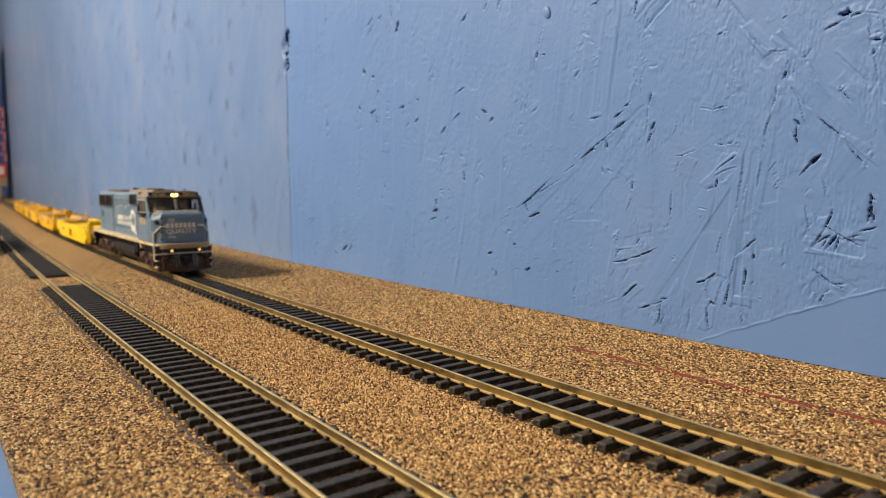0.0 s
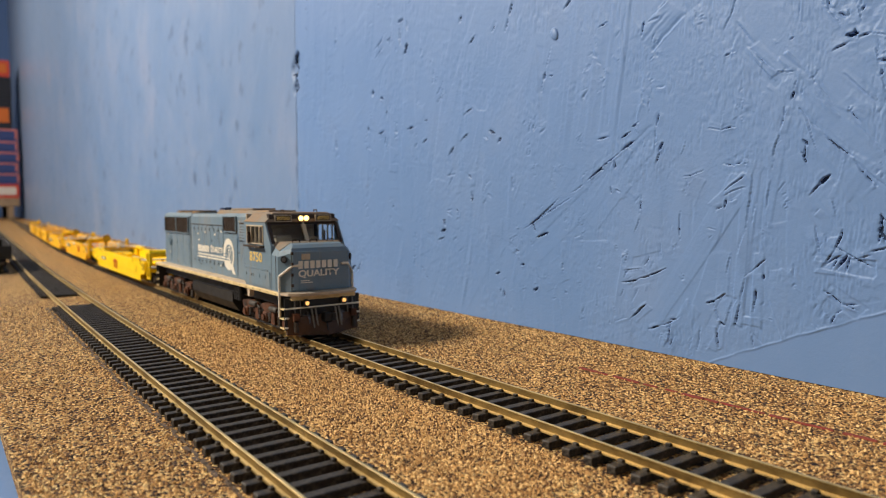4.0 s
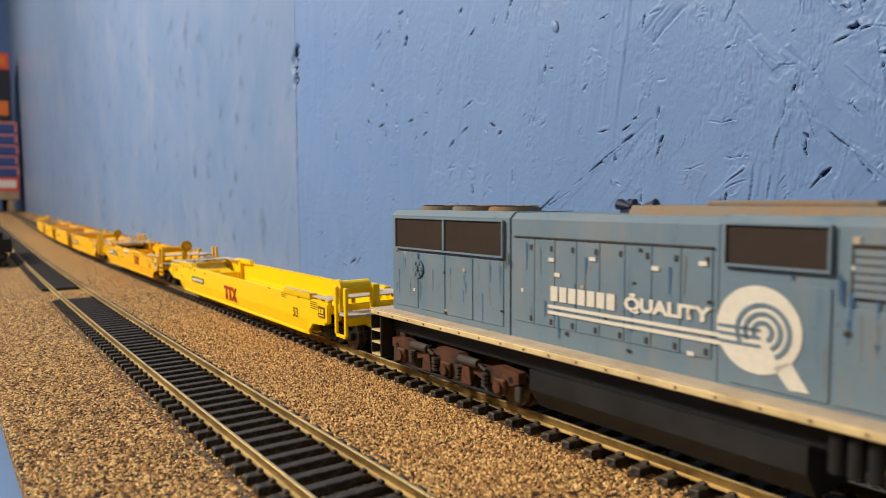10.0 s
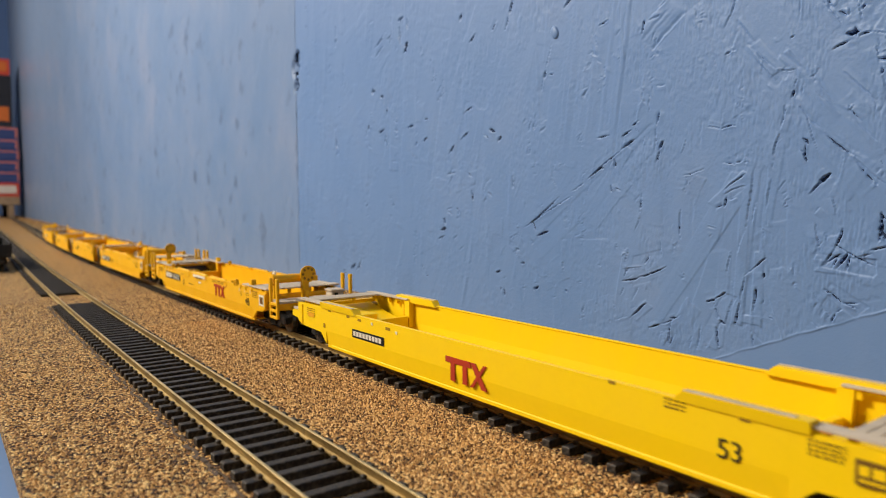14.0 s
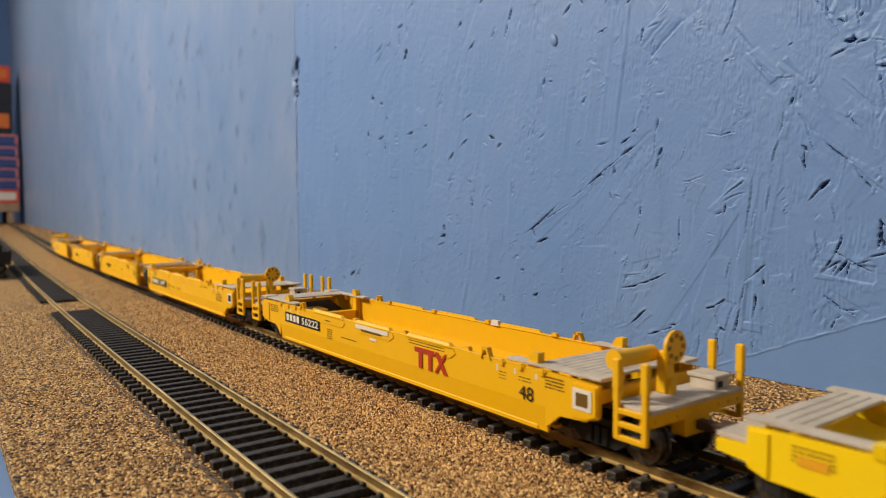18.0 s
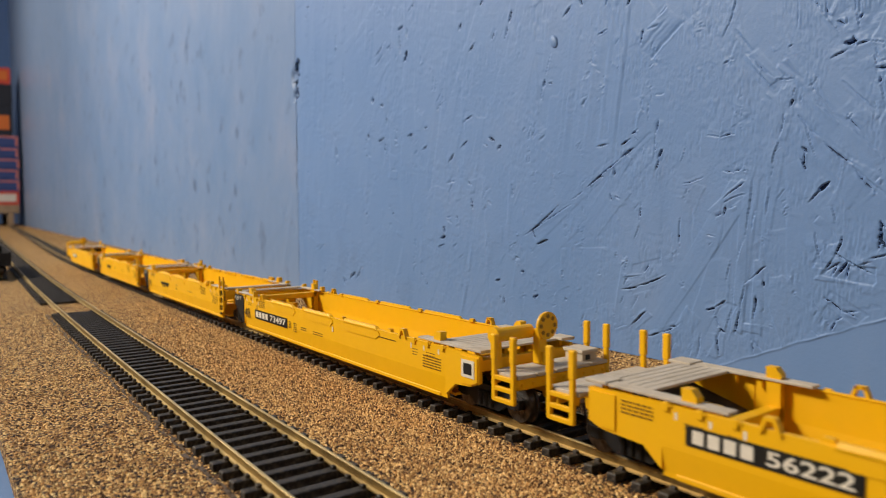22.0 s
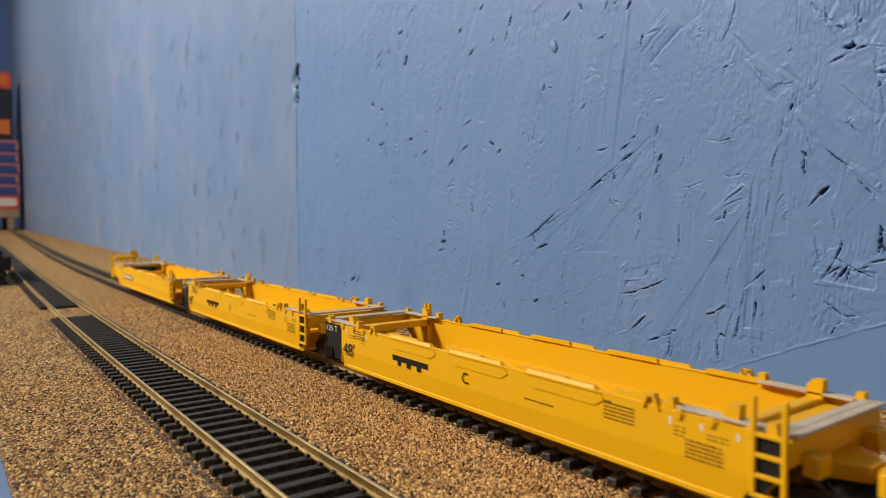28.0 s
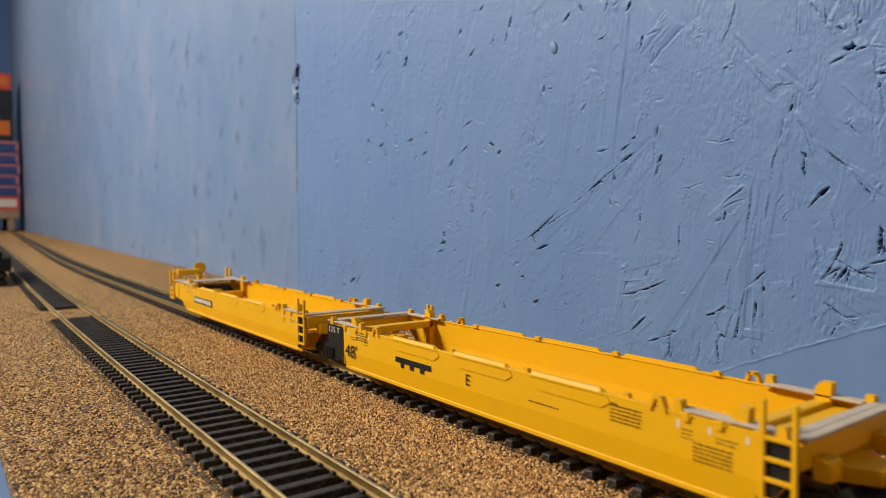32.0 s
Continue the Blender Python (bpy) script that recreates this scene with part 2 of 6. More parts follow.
def thing(name, label, category, group="", m=None):
    ob = new(name)
    ob.empty_display_size = 0.02
    if m:
        ob.matrix_world = m
    return tagged(ob, label, category, group)
# ---- the line of the tracks ----
def bend(x):
    """How far the main track has drifted towards the wall at x."""
    if x < -1.3:
        return 0.03035 + 0.0596 * (-1.3 - x)
    return 0.0137 * x * x + (0.02 * (x + 0.7) ** 2 if x < -0.7 else 0.0)


def siding(x):
    return -0.0690 + 0.0215 * x * x if x > -0.9 else -0.05159 + 0.0387 * (-0.9 - x)


def heading(line, x):
    return math.atan2(line(x + 0.01) - line(x - 0.01), 0.02)


# ---- the setting ----
SEAM = -0.508


def wall_line(x):
    return 0.103 if x > SEAM else 0.103 + 0.047 * (SEAM - x)


FAR = -5.7
wall = B()
prism(wall, [(SEAM, 0.103), (0.9, 0.103), (0.9, 0.13), (SEAM, 0.13)], "z", -0.3, 1.9)
tagged(part("wall_north", wall, M["wall"], scale=1.0), "blue painted strand board wall behind the tracks", "wall", kind="structure")
wall = B()
prism(wall, [(FAR, wall_line(FAR)), (SEAM - 0.0008, 0.103), (SEAM - 0.0008, 0.13), (FAR, wall_line(FAR) + 0.027)], "z", -0.3, 1.9)
tagged(part("wall_north_far", wall, M["wall_far"], scale=1.0), "blue painted strand board wall panel beyond the seam", "wall", kind="structure")
wall = box(B(), FAR - 0.05, FAR - 0.002, -3, wall_line(FAR) + 0.03, -0.8, 1.9)
tagged(part("wall_west", wall, M["endwall"], scale=1.0), "end wall with its shade painted in as deeper blue", "wall", kind="structure")
wall = box(B(), 0.902, 0.95, -3, 0.13, -0.8, 1.9)
tagged(part("wall_east", wall, M["plaster"], scale=1.0), "plain painted room wall", "wall", kind="structure")
wall = box(B(), FAR - 0.05, 0.95, -3.05, -3.002, -0.8, 1.9)
tagged(part("wall_south", wall, M["plaster"], scale=1.0), "plain painted room wall", "wall", kind="structure")
part_ob = part("ceiling", box(B(), FAR - 0.05, 0.95, -3.05, 0.5, 1.905, 1.95), M["plaster"], scale=1.0)
tagged(part_ob, "plain pale ceiling", "ceiling", kind="structure")
tagged(part("floor", box(B(), FAR - 0.05, 0.95, -3.05, 0.5, -0.86, -0.81), M["board"], scale=1.0), "plain floor of the room", "floor", kind="structure")
bench = B()
prism(bench, [(FAR, -0.1195), (0.9, -0.1195), (0.9, 0.103), (SEAM, 0.103), (FAR, wall_line(FAR))], "z", -0.004, 0.0)
tagged(part("ground", bench, M["cork"], scale=1.0), "tan cork sheet covering the bench top", "cork sheet", kind="structure")
bench = B()
prism(bench, [(FAR, -0.32), (0.9, -0.32), (0.9, 0.103), (SEAM, 0.103), (FAR, wall_line(FAR))], "z", -0.03, -0.0045)
tagged(part("bench_top", bench, M["wall"], scale=1.0), "blue painted plywood bench top under the cork", "bench", kind="structure")


# ---- tracks ----
def rail_mesh(name, line, offset, x0, x1, parent):
    """A rail of foot, web and head along a line, joined lengthwise."""
    shape = [(-0.95, 0), (0.95, 0), (0.85, 0.3), (0.2, 0.5), (0.2, 1.75), (0.42, 1.95), (0.42, 2.4), (0.3, 2.5), (-0.3, 2.5), (-0.42, 2.4), (-0.42, 1.95), (-0.2, 1.75), (-0.2, 0.5), (-0.85, 0.3)]
    bm = B()
    n = max(2, int(abs(x1 - x0) / 0.03))
    rings = []
    for i in range(n + 1):
        x = x0 + (x1 - x0) * i / n
        rings.append([bm.verts.new((x * 1000, (line(x) + offset) * 1000 + u, 2.0 + v)) for u, v in shape])
    for a, b in zip(rings, rings[1:]):
        for j in range(len(shape)):
            bm.faces.new((a[j], a[(j + 1) % len(shape)], b[(j + 1) % len(shape)], b[j]))
    bm.faces.new(rings[0])
    bm.faces.new(rings[-1][::-1])
    bmesh.ops.recalc_face_normals(bm, faces=bm.faces)
    return part(name, bm, M["brass"], parent)


def tie_mesh():
    """One tie with its spike heads and the little chair under each rail."""
    bm = B()
    box(bm, -1.35, 1.35, -13.6, 13.6, 0.0, 1.95, 0.18)
    for y in (-8.8, 8.8):
        for side in (-1.25, 1.25):
            box(bm, -0.7, 0.7, y + side - 0.55, y + side + 0.55, 1.8, 2.7, 0.15)
    bmesh.ops.scale(bm, vec=(0.001,) * 3, verts=bm.verts)
    me = bpy.data.meshes.new("tie")
    bm.to_mesh(me)
    bm.free()
    me.materials.append(M["tie"])
    return me


TIE = tie_mesh()
PITCH = 0.00682


def lay_ties(track, line, spans, near):
    """Ties along the spans; those nearer than x = near are pieces of their own, the rest one piece."""
    rnd = random.Random(3)
    data = [v.co.copy() for v in TIE.vertices], [tuple(p.vertices) for p in TIE.polygons]
    verts, faces = [], []
    for x0, x1 in spans:
        for i in range(int((x1 - x0) / PITCH)):
            x = x1 - PITCH * (i + 0.5)
            m = Matrix.Translation((x + rnd.uniform(-0.0002, 0.0002), line(x), 0)) @ Matrix.Rotation(heading(line, x) + rnd.uniform(-0.012, 0.012), 4, "Z")
            if x > near:
                o = bpy.data.objects.new("tie", TIE)
                scene.collection.objects.link(o)
                o.parent, o.matrix_local = track, m
            else:
                k = len(verts)
                verts += [m @ v for v in data[0]]
                faces += [tuple(k + j for j in f) for f in data[1]]
    if verts:
        me = bpy.data.meshes.new("far_ties")
        me.from_pydata(verts, [], faces)
        me.materials.append(M["tie"])
        o = new("far_ties", me)
        o.parent = track
        tagged(o, "distant black plastic ties", kind="stuff")


main_track = thing("railway_track", "brass railed model track on black plastic ties, laid on cork", "track", "tracks")
for off in (-0.0088, 0.0088):
    rail_mesh("rail", bend, off, -0.772, 0.16, main_track)
    rail_mesh("rail", bend, off, -4.9, -0.7725, main_track)
side_track = thing("railway_track", "brass railed siding on black plastic ties beside the main track", "track", "tracks")
for off in (-0.0088, 0.0088):
    rail_mesh("rail", siding, off, -0.4935, 0.12, side_track)
    rail_mesh("rail", siding, off, -3.0, -0.494, side_track)
# ---- strand relief of the painted board: a height field laid over each panel ----
class Relief:
    """Heights in metres over a grid of x and z, worked strand by strand and cut by cut."""

    def __init__(self, xs, zs, seed):
        self.xs, self.zs, self.rng = xs, zs, np.random.default_rng(seed)
        self.gx, self.gz = np.meshgrid(xs, zs, indexing="ij")
        self.high = np.zeros_like(self.gx)
        self.hole = np.zeros_like(self.gx)
        rough = self.rng.normal(0, 1, self.gx.shape)
        for axis in (0, 1, 0, 1):
            rough = (rough + np.roll(rough, 1, axis)) * 0.5
        self.rough = rough / rough.std()

    def local(self, cx, cz, r, angle):
        i0, i1 = np.searchsorted(self.xs, (cx - r, cx + r))
        j0, j1 = np.searchsorted(self.zs, (cz - r, cz + r))
        w = slice(i0, i1), slice(j0, j1)
        x, z = self.gx[w] - cx, self.gz[w] - cz
        return w, x * math.cos(angle) + z * math.sin(angle), -x * math.sin(angle) + z * math.cos(angle)

    def wander(self, u, ln, rough):
        """A restless line along u: a sum of waves of random length."""
        y = 0.0
        for k in (2.3, 5.1, 11.7, 24.0, 47.0):
            y = y + np.sin(u / ln * k * self.rng.uniform(0.8, 1.25) + self.rng.uniform(0, 6.28)) * k ** -0.8
        return y * rough

    def strand(self, cx, cz, ln, wd, angle, lift, soft, grain=0.0, strength=0.8):
        w, u, v = self.local(cx, cz, ln * 0.6 + wd, angle)
        if u.size == 0:
            return
        r = self.rng
        side = self.wander(u, ln, 0.05 * wd)
        end = self.wander(v, wd, 0.06 * ln)
        mask = np.clip((wd / 2 - np.abs(v + side)) / soft + 0.5, 0, 1) * np.clip((ln / 2 - np.abs(u + end)) / (soft * 2) + 0.5, 0, 1)
        level = r.uniform(-0.4, 0.8) * lift + u / ln * r.normal(0, 0.4) * lift + v / wd * r.normal(0, 0.9) * lift
        if grain:
            pitch = r.uniform(0.0006, 0.0012)
            lines = v + self.wander(u, ln, 0.0012)
            ridges = sum(np.sin(lines / pitch * k + r.uniform(0, 6)) / k ** 0.7 for k in (0.45, 1.0, 1.7, 2.6))
            patches = np.clip(0.5 + self.wander(u + 0.5 * v, ln * 0.6, 0.8) + self.wander(v, wd, 0.5), 0, 1.4)
            level = level + grain * ridges * patches
        self.high[w] = self.high[w] * (1 - mask * strength) + level * mask * strength

    def plate(self, x0, z0, x1, z1, wd, lift):
        """One flake that lies proud of its neighbours or sunk between them, with a crisp ragged edge and a little grain."""
        r = self.rng
        ln, angle = math.hypot(x1 - x0, z1 - z0), math.atan2(z1 - z0, x1 - x0)
        w, u, v = self.local((x0 + x1) / 2, (z0 + z1) / 2, ln * 0.6 + wd, angle)
        if u.size == 0:
            return
        side, end = self.wander(u, ln, 0.06 * wd), self.wander(v, wd, 0.05 * ln)
        mask = np.clip((wd / 2 * (1 + 0.25 * u / ln) - np.abs(v + side)) / 0.00028 + 0.5, 0, 1) * np.clip((ln / 2 - np.abs(u + end)) / 0.0004 + 0.5, 0, 1)
        grain = 0.00001 * sum(np.sin((v + self.wander(u, ln, 0.0004)) / 0.0007 * k + r.uniform(0, 6)) for k in (0.5, 1.0, 1.9))
        level = lift * (0.8 + 0.5 * u / ln) + v / wd * r.normal(0, 0.6) * lift + grain
        self.high[w] = self.high[w] * (1 - 0.75 * mask) + level * mask

    def groove(self, x0, z0, x1, z1, wd, lip=0.00012, deep=0.0005, tinted=True):
        """A torn groove that opens and closes along a restless line, one edge lifted as a lip; wide ones get shade
        painted in as dark navy.
        """
        r = self.rng
        ln, angle = math.hypot(x1 - x0, z1 - z0), math.atan2(z1 - z0, x1 - x0)
        w, u, v = self.local((x0 + x1) / 2, (z0 + z1) / 2, ln * 0.6 + wd + 0.005, angle)
        if u.size == 0:
            return
        along = np.clip(1.02 - np.abs(2 * u / ln) ** 2.4, 0, 1)
        v = v - self.wander(u, max(ln, 0.008), min(0.03 * ln, 0.00035)) - r.normal(0, 0.025) * ln * (1 - (2 * u / ln) ** 2)
        half = wd / 2 * along * np.clip(0.8 + self.wander(u, max(ln * 0.6, 0.005), 0.4) + 0.16 * self.rough[w], 0.15, 1.6)
        d = np.abs(v)
        mask = np.clip((half - d) / 0.00022 + 0.35, 0, 1) * (along > 0)
        side = r.choice((-1.0, 1.0))
        rise = lip * along * np.exp(-np.clip(d - half, 0, 1) / 0.0009) * (v * side > 0) * np.clip(0.6 + self.wander(u, max(ln, 0.008), 0.5), 0, 1.4)
        rise += 0.7 * lip * along ** 0.5 * np.exp(-d / 0.0035) * (v * side > 0)
        fibre = sum(np.sin(v / 0.00034 * k + self.wander(u, 0.006, 1.1) + r.uniform(0, 6)) / k for k in (0.6, 1.0, 1.7))
        rise += 0.00003 * fibre * np.exp(-(d / (0.0012 + 2.0 * wd)) ** 2) * along ** 0.5
        sink = 0.5 * lip * along * np.exp(-np.clip(d - half, 0, 1) / 0.0006) * (v * side < 0)
        self.high[w] += (rise - sink) * (1 - mask) - deep * mask
        if tinted:
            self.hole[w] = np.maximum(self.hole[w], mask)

    def chip(self, cx, cz, size, wide=(0.0002, 0.0006), tinted=True):
        """A nest of short splinters torn out."""
        r = self.rng
        lean = r.normal(1.3, 0.4)
        for _ in range(r.integers(2, 6)):
            x, z, a, ln = cx + r.normal(0, size * 0.35), cz + r.normal(0, size), lean + r.normal(0, 0.45), r.uniform(0.4, 1.3) * size
            dx, dz = math.cos(a) * ln / 2, math.sin(a) * ln / 2
            self.groove(x - dx, z - dz, x + dx, z + dz, r.uniform(*wide), 0.0001, 0.0004, tinted)

    def fray(self, amount, tall, share, blocks):
        """Torn fibres: a fine upright roughness that comes and goes in patches."""
        r = self.rng
        rough = r.normal(0, 1, self.high.shape)
        for axis, reach in ((1, tall), (0, 1)):
            for _ in range(reach):
                rough = (rough + np.roll(rough, 1, axis)) * 0.5
        rough /= rough.std()
        coarse = r.normal(0, 1, (blocks, blocks // 2 + 1))
        fx = np.linspace(0, blocks - 1.001, self.high.shape[0])
        fz = np.linspace(0, blocks // 2 - 0.001, self.high.shape[1])
        i, j = fx.astype(int), fz.astype(int)
        a, b = (fx - i)[:, None], (fz - j)[None, :]
        patch = coarse[i][:, j] * (1 - a) * (1 - b) + coarse[np.minimum(i + 1, blocks - 1)][:, j] * a * (1 - b) + coarse[i][:, j + 1] * (1 - a) * b + coarse[np.minimum(i + 1, blocks - 1)][:, j + 1] * a * b
        patch = np.clip((patch - np.quantile(patch, 1 - share)) * 2.2, 0, 1) + 0.12
        self.high += amount * rough * patch


def relief_sheet(name, owner, rel, label, material):
    xs, zs, high = rel.xs, rel.zs, rel.high
    nx, nz = len(xs), len(zs)
    co = np.empty((nx, nz, 3))
    co[..., 0], co[..., 2] = xs[:, None], zs[None, :]
    co[..., 1] = np.array([wall_line(x) for x in xs])[:, None] - 0.0022 - high
    idx = np.arange(nx * nz).reshape(nx, nz)
    quads = np.stack([idx[:-1, :-1], idx[1:, :-1], idx[1:, 1:], idx[:-1, 1:]], -1).reshape(-1, 4)
    me = bpy.data.meshes.new(name)
    me.vertices.add(nx * nz)
    me.vertices.foreach_set("co", co.ravel())
    me.loops.add(quads.size)
    me.loops.foreach_set("vertex_index", quads.ravel().astype(np.int32))
    me.polygons.add(len(quads))
    me.polygons.foreach_set("loop_start", np.arange(0, quads.size, 4, dtype=np.int32))
    me.polygons.foreach_set("loop_total", np.full(len(quads), 4, dtype=np.int32))
    me.materials.append(material)
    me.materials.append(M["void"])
    # quads deep in a groove take the painted shade
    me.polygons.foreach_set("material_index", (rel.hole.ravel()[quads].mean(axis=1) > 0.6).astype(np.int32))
    me.update(calc_edges=True)
    me.shade_smooth()
    o = new(name, me)
    o.parent = bpy.data.objects[owner]
    return tagged(o, label)


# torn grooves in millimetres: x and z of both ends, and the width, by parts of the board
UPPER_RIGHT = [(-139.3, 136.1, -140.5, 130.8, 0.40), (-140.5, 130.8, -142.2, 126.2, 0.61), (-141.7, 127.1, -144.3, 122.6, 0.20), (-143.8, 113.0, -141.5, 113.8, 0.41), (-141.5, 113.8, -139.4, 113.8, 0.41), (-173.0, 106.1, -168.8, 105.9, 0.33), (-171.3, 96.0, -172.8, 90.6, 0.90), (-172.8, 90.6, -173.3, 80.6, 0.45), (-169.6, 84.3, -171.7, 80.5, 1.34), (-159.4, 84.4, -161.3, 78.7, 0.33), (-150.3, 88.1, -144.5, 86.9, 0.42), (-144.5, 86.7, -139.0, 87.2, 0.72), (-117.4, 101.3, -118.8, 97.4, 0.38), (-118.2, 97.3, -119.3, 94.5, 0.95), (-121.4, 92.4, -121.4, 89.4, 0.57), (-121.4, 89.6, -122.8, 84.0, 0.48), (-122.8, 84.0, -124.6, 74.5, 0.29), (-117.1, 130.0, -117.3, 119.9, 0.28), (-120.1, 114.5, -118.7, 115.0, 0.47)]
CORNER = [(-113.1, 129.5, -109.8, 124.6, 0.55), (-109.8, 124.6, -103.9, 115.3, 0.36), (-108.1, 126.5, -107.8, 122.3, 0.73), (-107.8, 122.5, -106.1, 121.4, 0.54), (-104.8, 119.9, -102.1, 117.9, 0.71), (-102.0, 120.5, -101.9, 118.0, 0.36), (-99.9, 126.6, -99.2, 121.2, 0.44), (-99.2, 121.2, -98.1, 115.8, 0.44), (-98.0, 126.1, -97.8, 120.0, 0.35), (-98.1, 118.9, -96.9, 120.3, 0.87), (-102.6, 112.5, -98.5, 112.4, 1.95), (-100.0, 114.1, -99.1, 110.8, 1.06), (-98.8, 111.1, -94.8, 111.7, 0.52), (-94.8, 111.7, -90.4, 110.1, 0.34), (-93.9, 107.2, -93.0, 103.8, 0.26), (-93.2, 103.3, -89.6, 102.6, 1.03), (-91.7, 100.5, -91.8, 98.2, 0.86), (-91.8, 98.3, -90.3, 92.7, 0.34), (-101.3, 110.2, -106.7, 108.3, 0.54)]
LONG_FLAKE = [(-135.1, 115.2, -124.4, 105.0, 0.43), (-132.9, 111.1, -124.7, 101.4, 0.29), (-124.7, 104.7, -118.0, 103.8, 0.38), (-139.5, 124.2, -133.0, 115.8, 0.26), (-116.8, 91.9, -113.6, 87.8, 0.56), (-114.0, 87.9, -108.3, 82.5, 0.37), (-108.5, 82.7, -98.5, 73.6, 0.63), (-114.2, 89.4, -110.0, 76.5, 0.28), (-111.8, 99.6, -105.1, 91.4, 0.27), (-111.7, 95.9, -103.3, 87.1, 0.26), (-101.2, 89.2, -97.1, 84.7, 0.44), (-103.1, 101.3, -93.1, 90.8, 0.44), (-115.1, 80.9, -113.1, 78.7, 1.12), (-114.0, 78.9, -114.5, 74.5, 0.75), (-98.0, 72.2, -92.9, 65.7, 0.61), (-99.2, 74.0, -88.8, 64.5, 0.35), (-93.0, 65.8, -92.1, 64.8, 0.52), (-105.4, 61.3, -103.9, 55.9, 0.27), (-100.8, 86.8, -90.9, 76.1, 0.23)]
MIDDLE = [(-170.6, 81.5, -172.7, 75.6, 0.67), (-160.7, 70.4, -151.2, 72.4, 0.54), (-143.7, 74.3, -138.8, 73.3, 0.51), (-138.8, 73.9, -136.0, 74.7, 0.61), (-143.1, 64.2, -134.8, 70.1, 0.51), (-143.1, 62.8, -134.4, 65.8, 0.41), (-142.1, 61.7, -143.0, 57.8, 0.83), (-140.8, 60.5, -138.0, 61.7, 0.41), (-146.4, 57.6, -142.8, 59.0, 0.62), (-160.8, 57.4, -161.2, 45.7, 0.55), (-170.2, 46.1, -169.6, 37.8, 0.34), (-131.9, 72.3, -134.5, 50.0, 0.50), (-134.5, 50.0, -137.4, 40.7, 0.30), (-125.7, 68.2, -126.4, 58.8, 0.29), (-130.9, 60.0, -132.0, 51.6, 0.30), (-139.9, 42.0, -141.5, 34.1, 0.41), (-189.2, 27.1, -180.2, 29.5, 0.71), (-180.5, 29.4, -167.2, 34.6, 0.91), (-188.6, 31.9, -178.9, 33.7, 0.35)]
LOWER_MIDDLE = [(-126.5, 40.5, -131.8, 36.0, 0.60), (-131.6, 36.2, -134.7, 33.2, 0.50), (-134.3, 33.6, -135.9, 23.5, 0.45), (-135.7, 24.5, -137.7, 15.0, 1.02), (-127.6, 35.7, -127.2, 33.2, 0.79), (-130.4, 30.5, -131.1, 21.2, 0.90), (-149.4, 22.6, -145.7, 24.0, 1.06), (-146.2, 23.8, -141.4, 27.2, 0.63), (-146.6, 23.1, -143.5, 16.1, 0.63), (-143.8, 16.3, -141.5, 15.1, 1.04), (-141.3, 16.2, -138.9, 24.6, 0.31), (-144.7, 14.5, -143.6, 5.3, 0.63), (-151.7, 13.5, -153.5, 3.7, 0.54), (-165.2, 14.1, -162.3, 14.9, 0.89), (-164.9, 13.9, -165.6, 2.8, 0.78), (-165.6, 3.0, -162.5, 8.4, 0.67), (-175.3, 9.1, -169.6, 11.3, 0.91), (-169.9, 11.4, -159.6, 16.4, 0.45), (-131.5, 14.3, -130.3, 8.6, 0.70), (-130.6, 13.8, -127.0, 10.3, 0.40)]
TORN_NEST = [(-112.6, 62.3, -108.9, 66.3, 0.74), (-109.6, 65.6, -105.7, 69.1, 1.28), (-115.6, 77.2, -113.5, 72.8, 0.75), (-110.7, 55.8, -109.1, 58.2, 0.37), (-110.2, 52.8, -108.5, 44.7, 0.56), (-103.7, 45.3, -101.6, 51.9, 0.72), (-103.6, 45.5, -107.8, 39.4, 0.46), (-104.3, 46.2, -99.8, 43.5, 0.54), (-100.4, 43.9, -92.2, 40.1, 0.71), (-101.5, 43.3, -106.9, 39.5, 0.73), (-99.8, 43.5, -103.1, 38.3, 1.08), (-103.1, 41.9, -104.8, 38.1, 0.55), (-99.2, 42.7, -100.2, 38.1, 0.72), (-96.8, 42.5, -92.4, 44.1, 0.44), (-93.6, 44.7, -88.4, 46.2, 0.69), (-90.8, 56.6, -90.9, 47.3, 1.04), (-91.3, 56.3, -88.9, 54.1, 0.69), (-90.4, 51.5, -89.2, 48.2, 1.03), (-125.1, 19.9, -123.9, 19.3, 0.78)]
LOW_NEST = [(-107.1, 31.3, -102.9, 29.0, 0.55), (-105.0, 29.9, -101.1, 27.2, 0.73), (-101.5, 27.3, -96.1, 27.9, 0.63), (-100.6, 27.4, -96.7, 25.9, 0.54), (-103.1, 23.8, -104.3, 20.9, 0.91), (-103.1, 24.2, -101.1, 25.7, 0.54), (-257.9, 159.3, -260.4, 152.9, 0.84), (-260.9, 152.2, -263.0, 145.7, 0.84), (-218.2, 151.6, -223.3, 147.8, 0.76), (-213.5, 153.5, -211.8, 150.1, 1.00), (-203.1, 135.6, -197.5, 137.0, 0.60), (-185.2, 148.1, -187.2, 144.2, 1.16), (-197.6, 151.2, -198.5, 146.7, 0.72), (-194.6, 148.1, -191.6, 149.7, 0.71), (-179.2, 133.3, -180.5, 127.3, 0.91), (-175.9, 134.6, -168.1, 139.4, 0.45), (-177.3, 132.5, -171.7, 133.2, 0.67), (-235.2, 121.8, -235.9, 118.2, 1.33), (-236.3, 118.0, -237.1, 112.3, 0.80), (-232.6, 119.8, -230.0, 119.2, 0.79)]
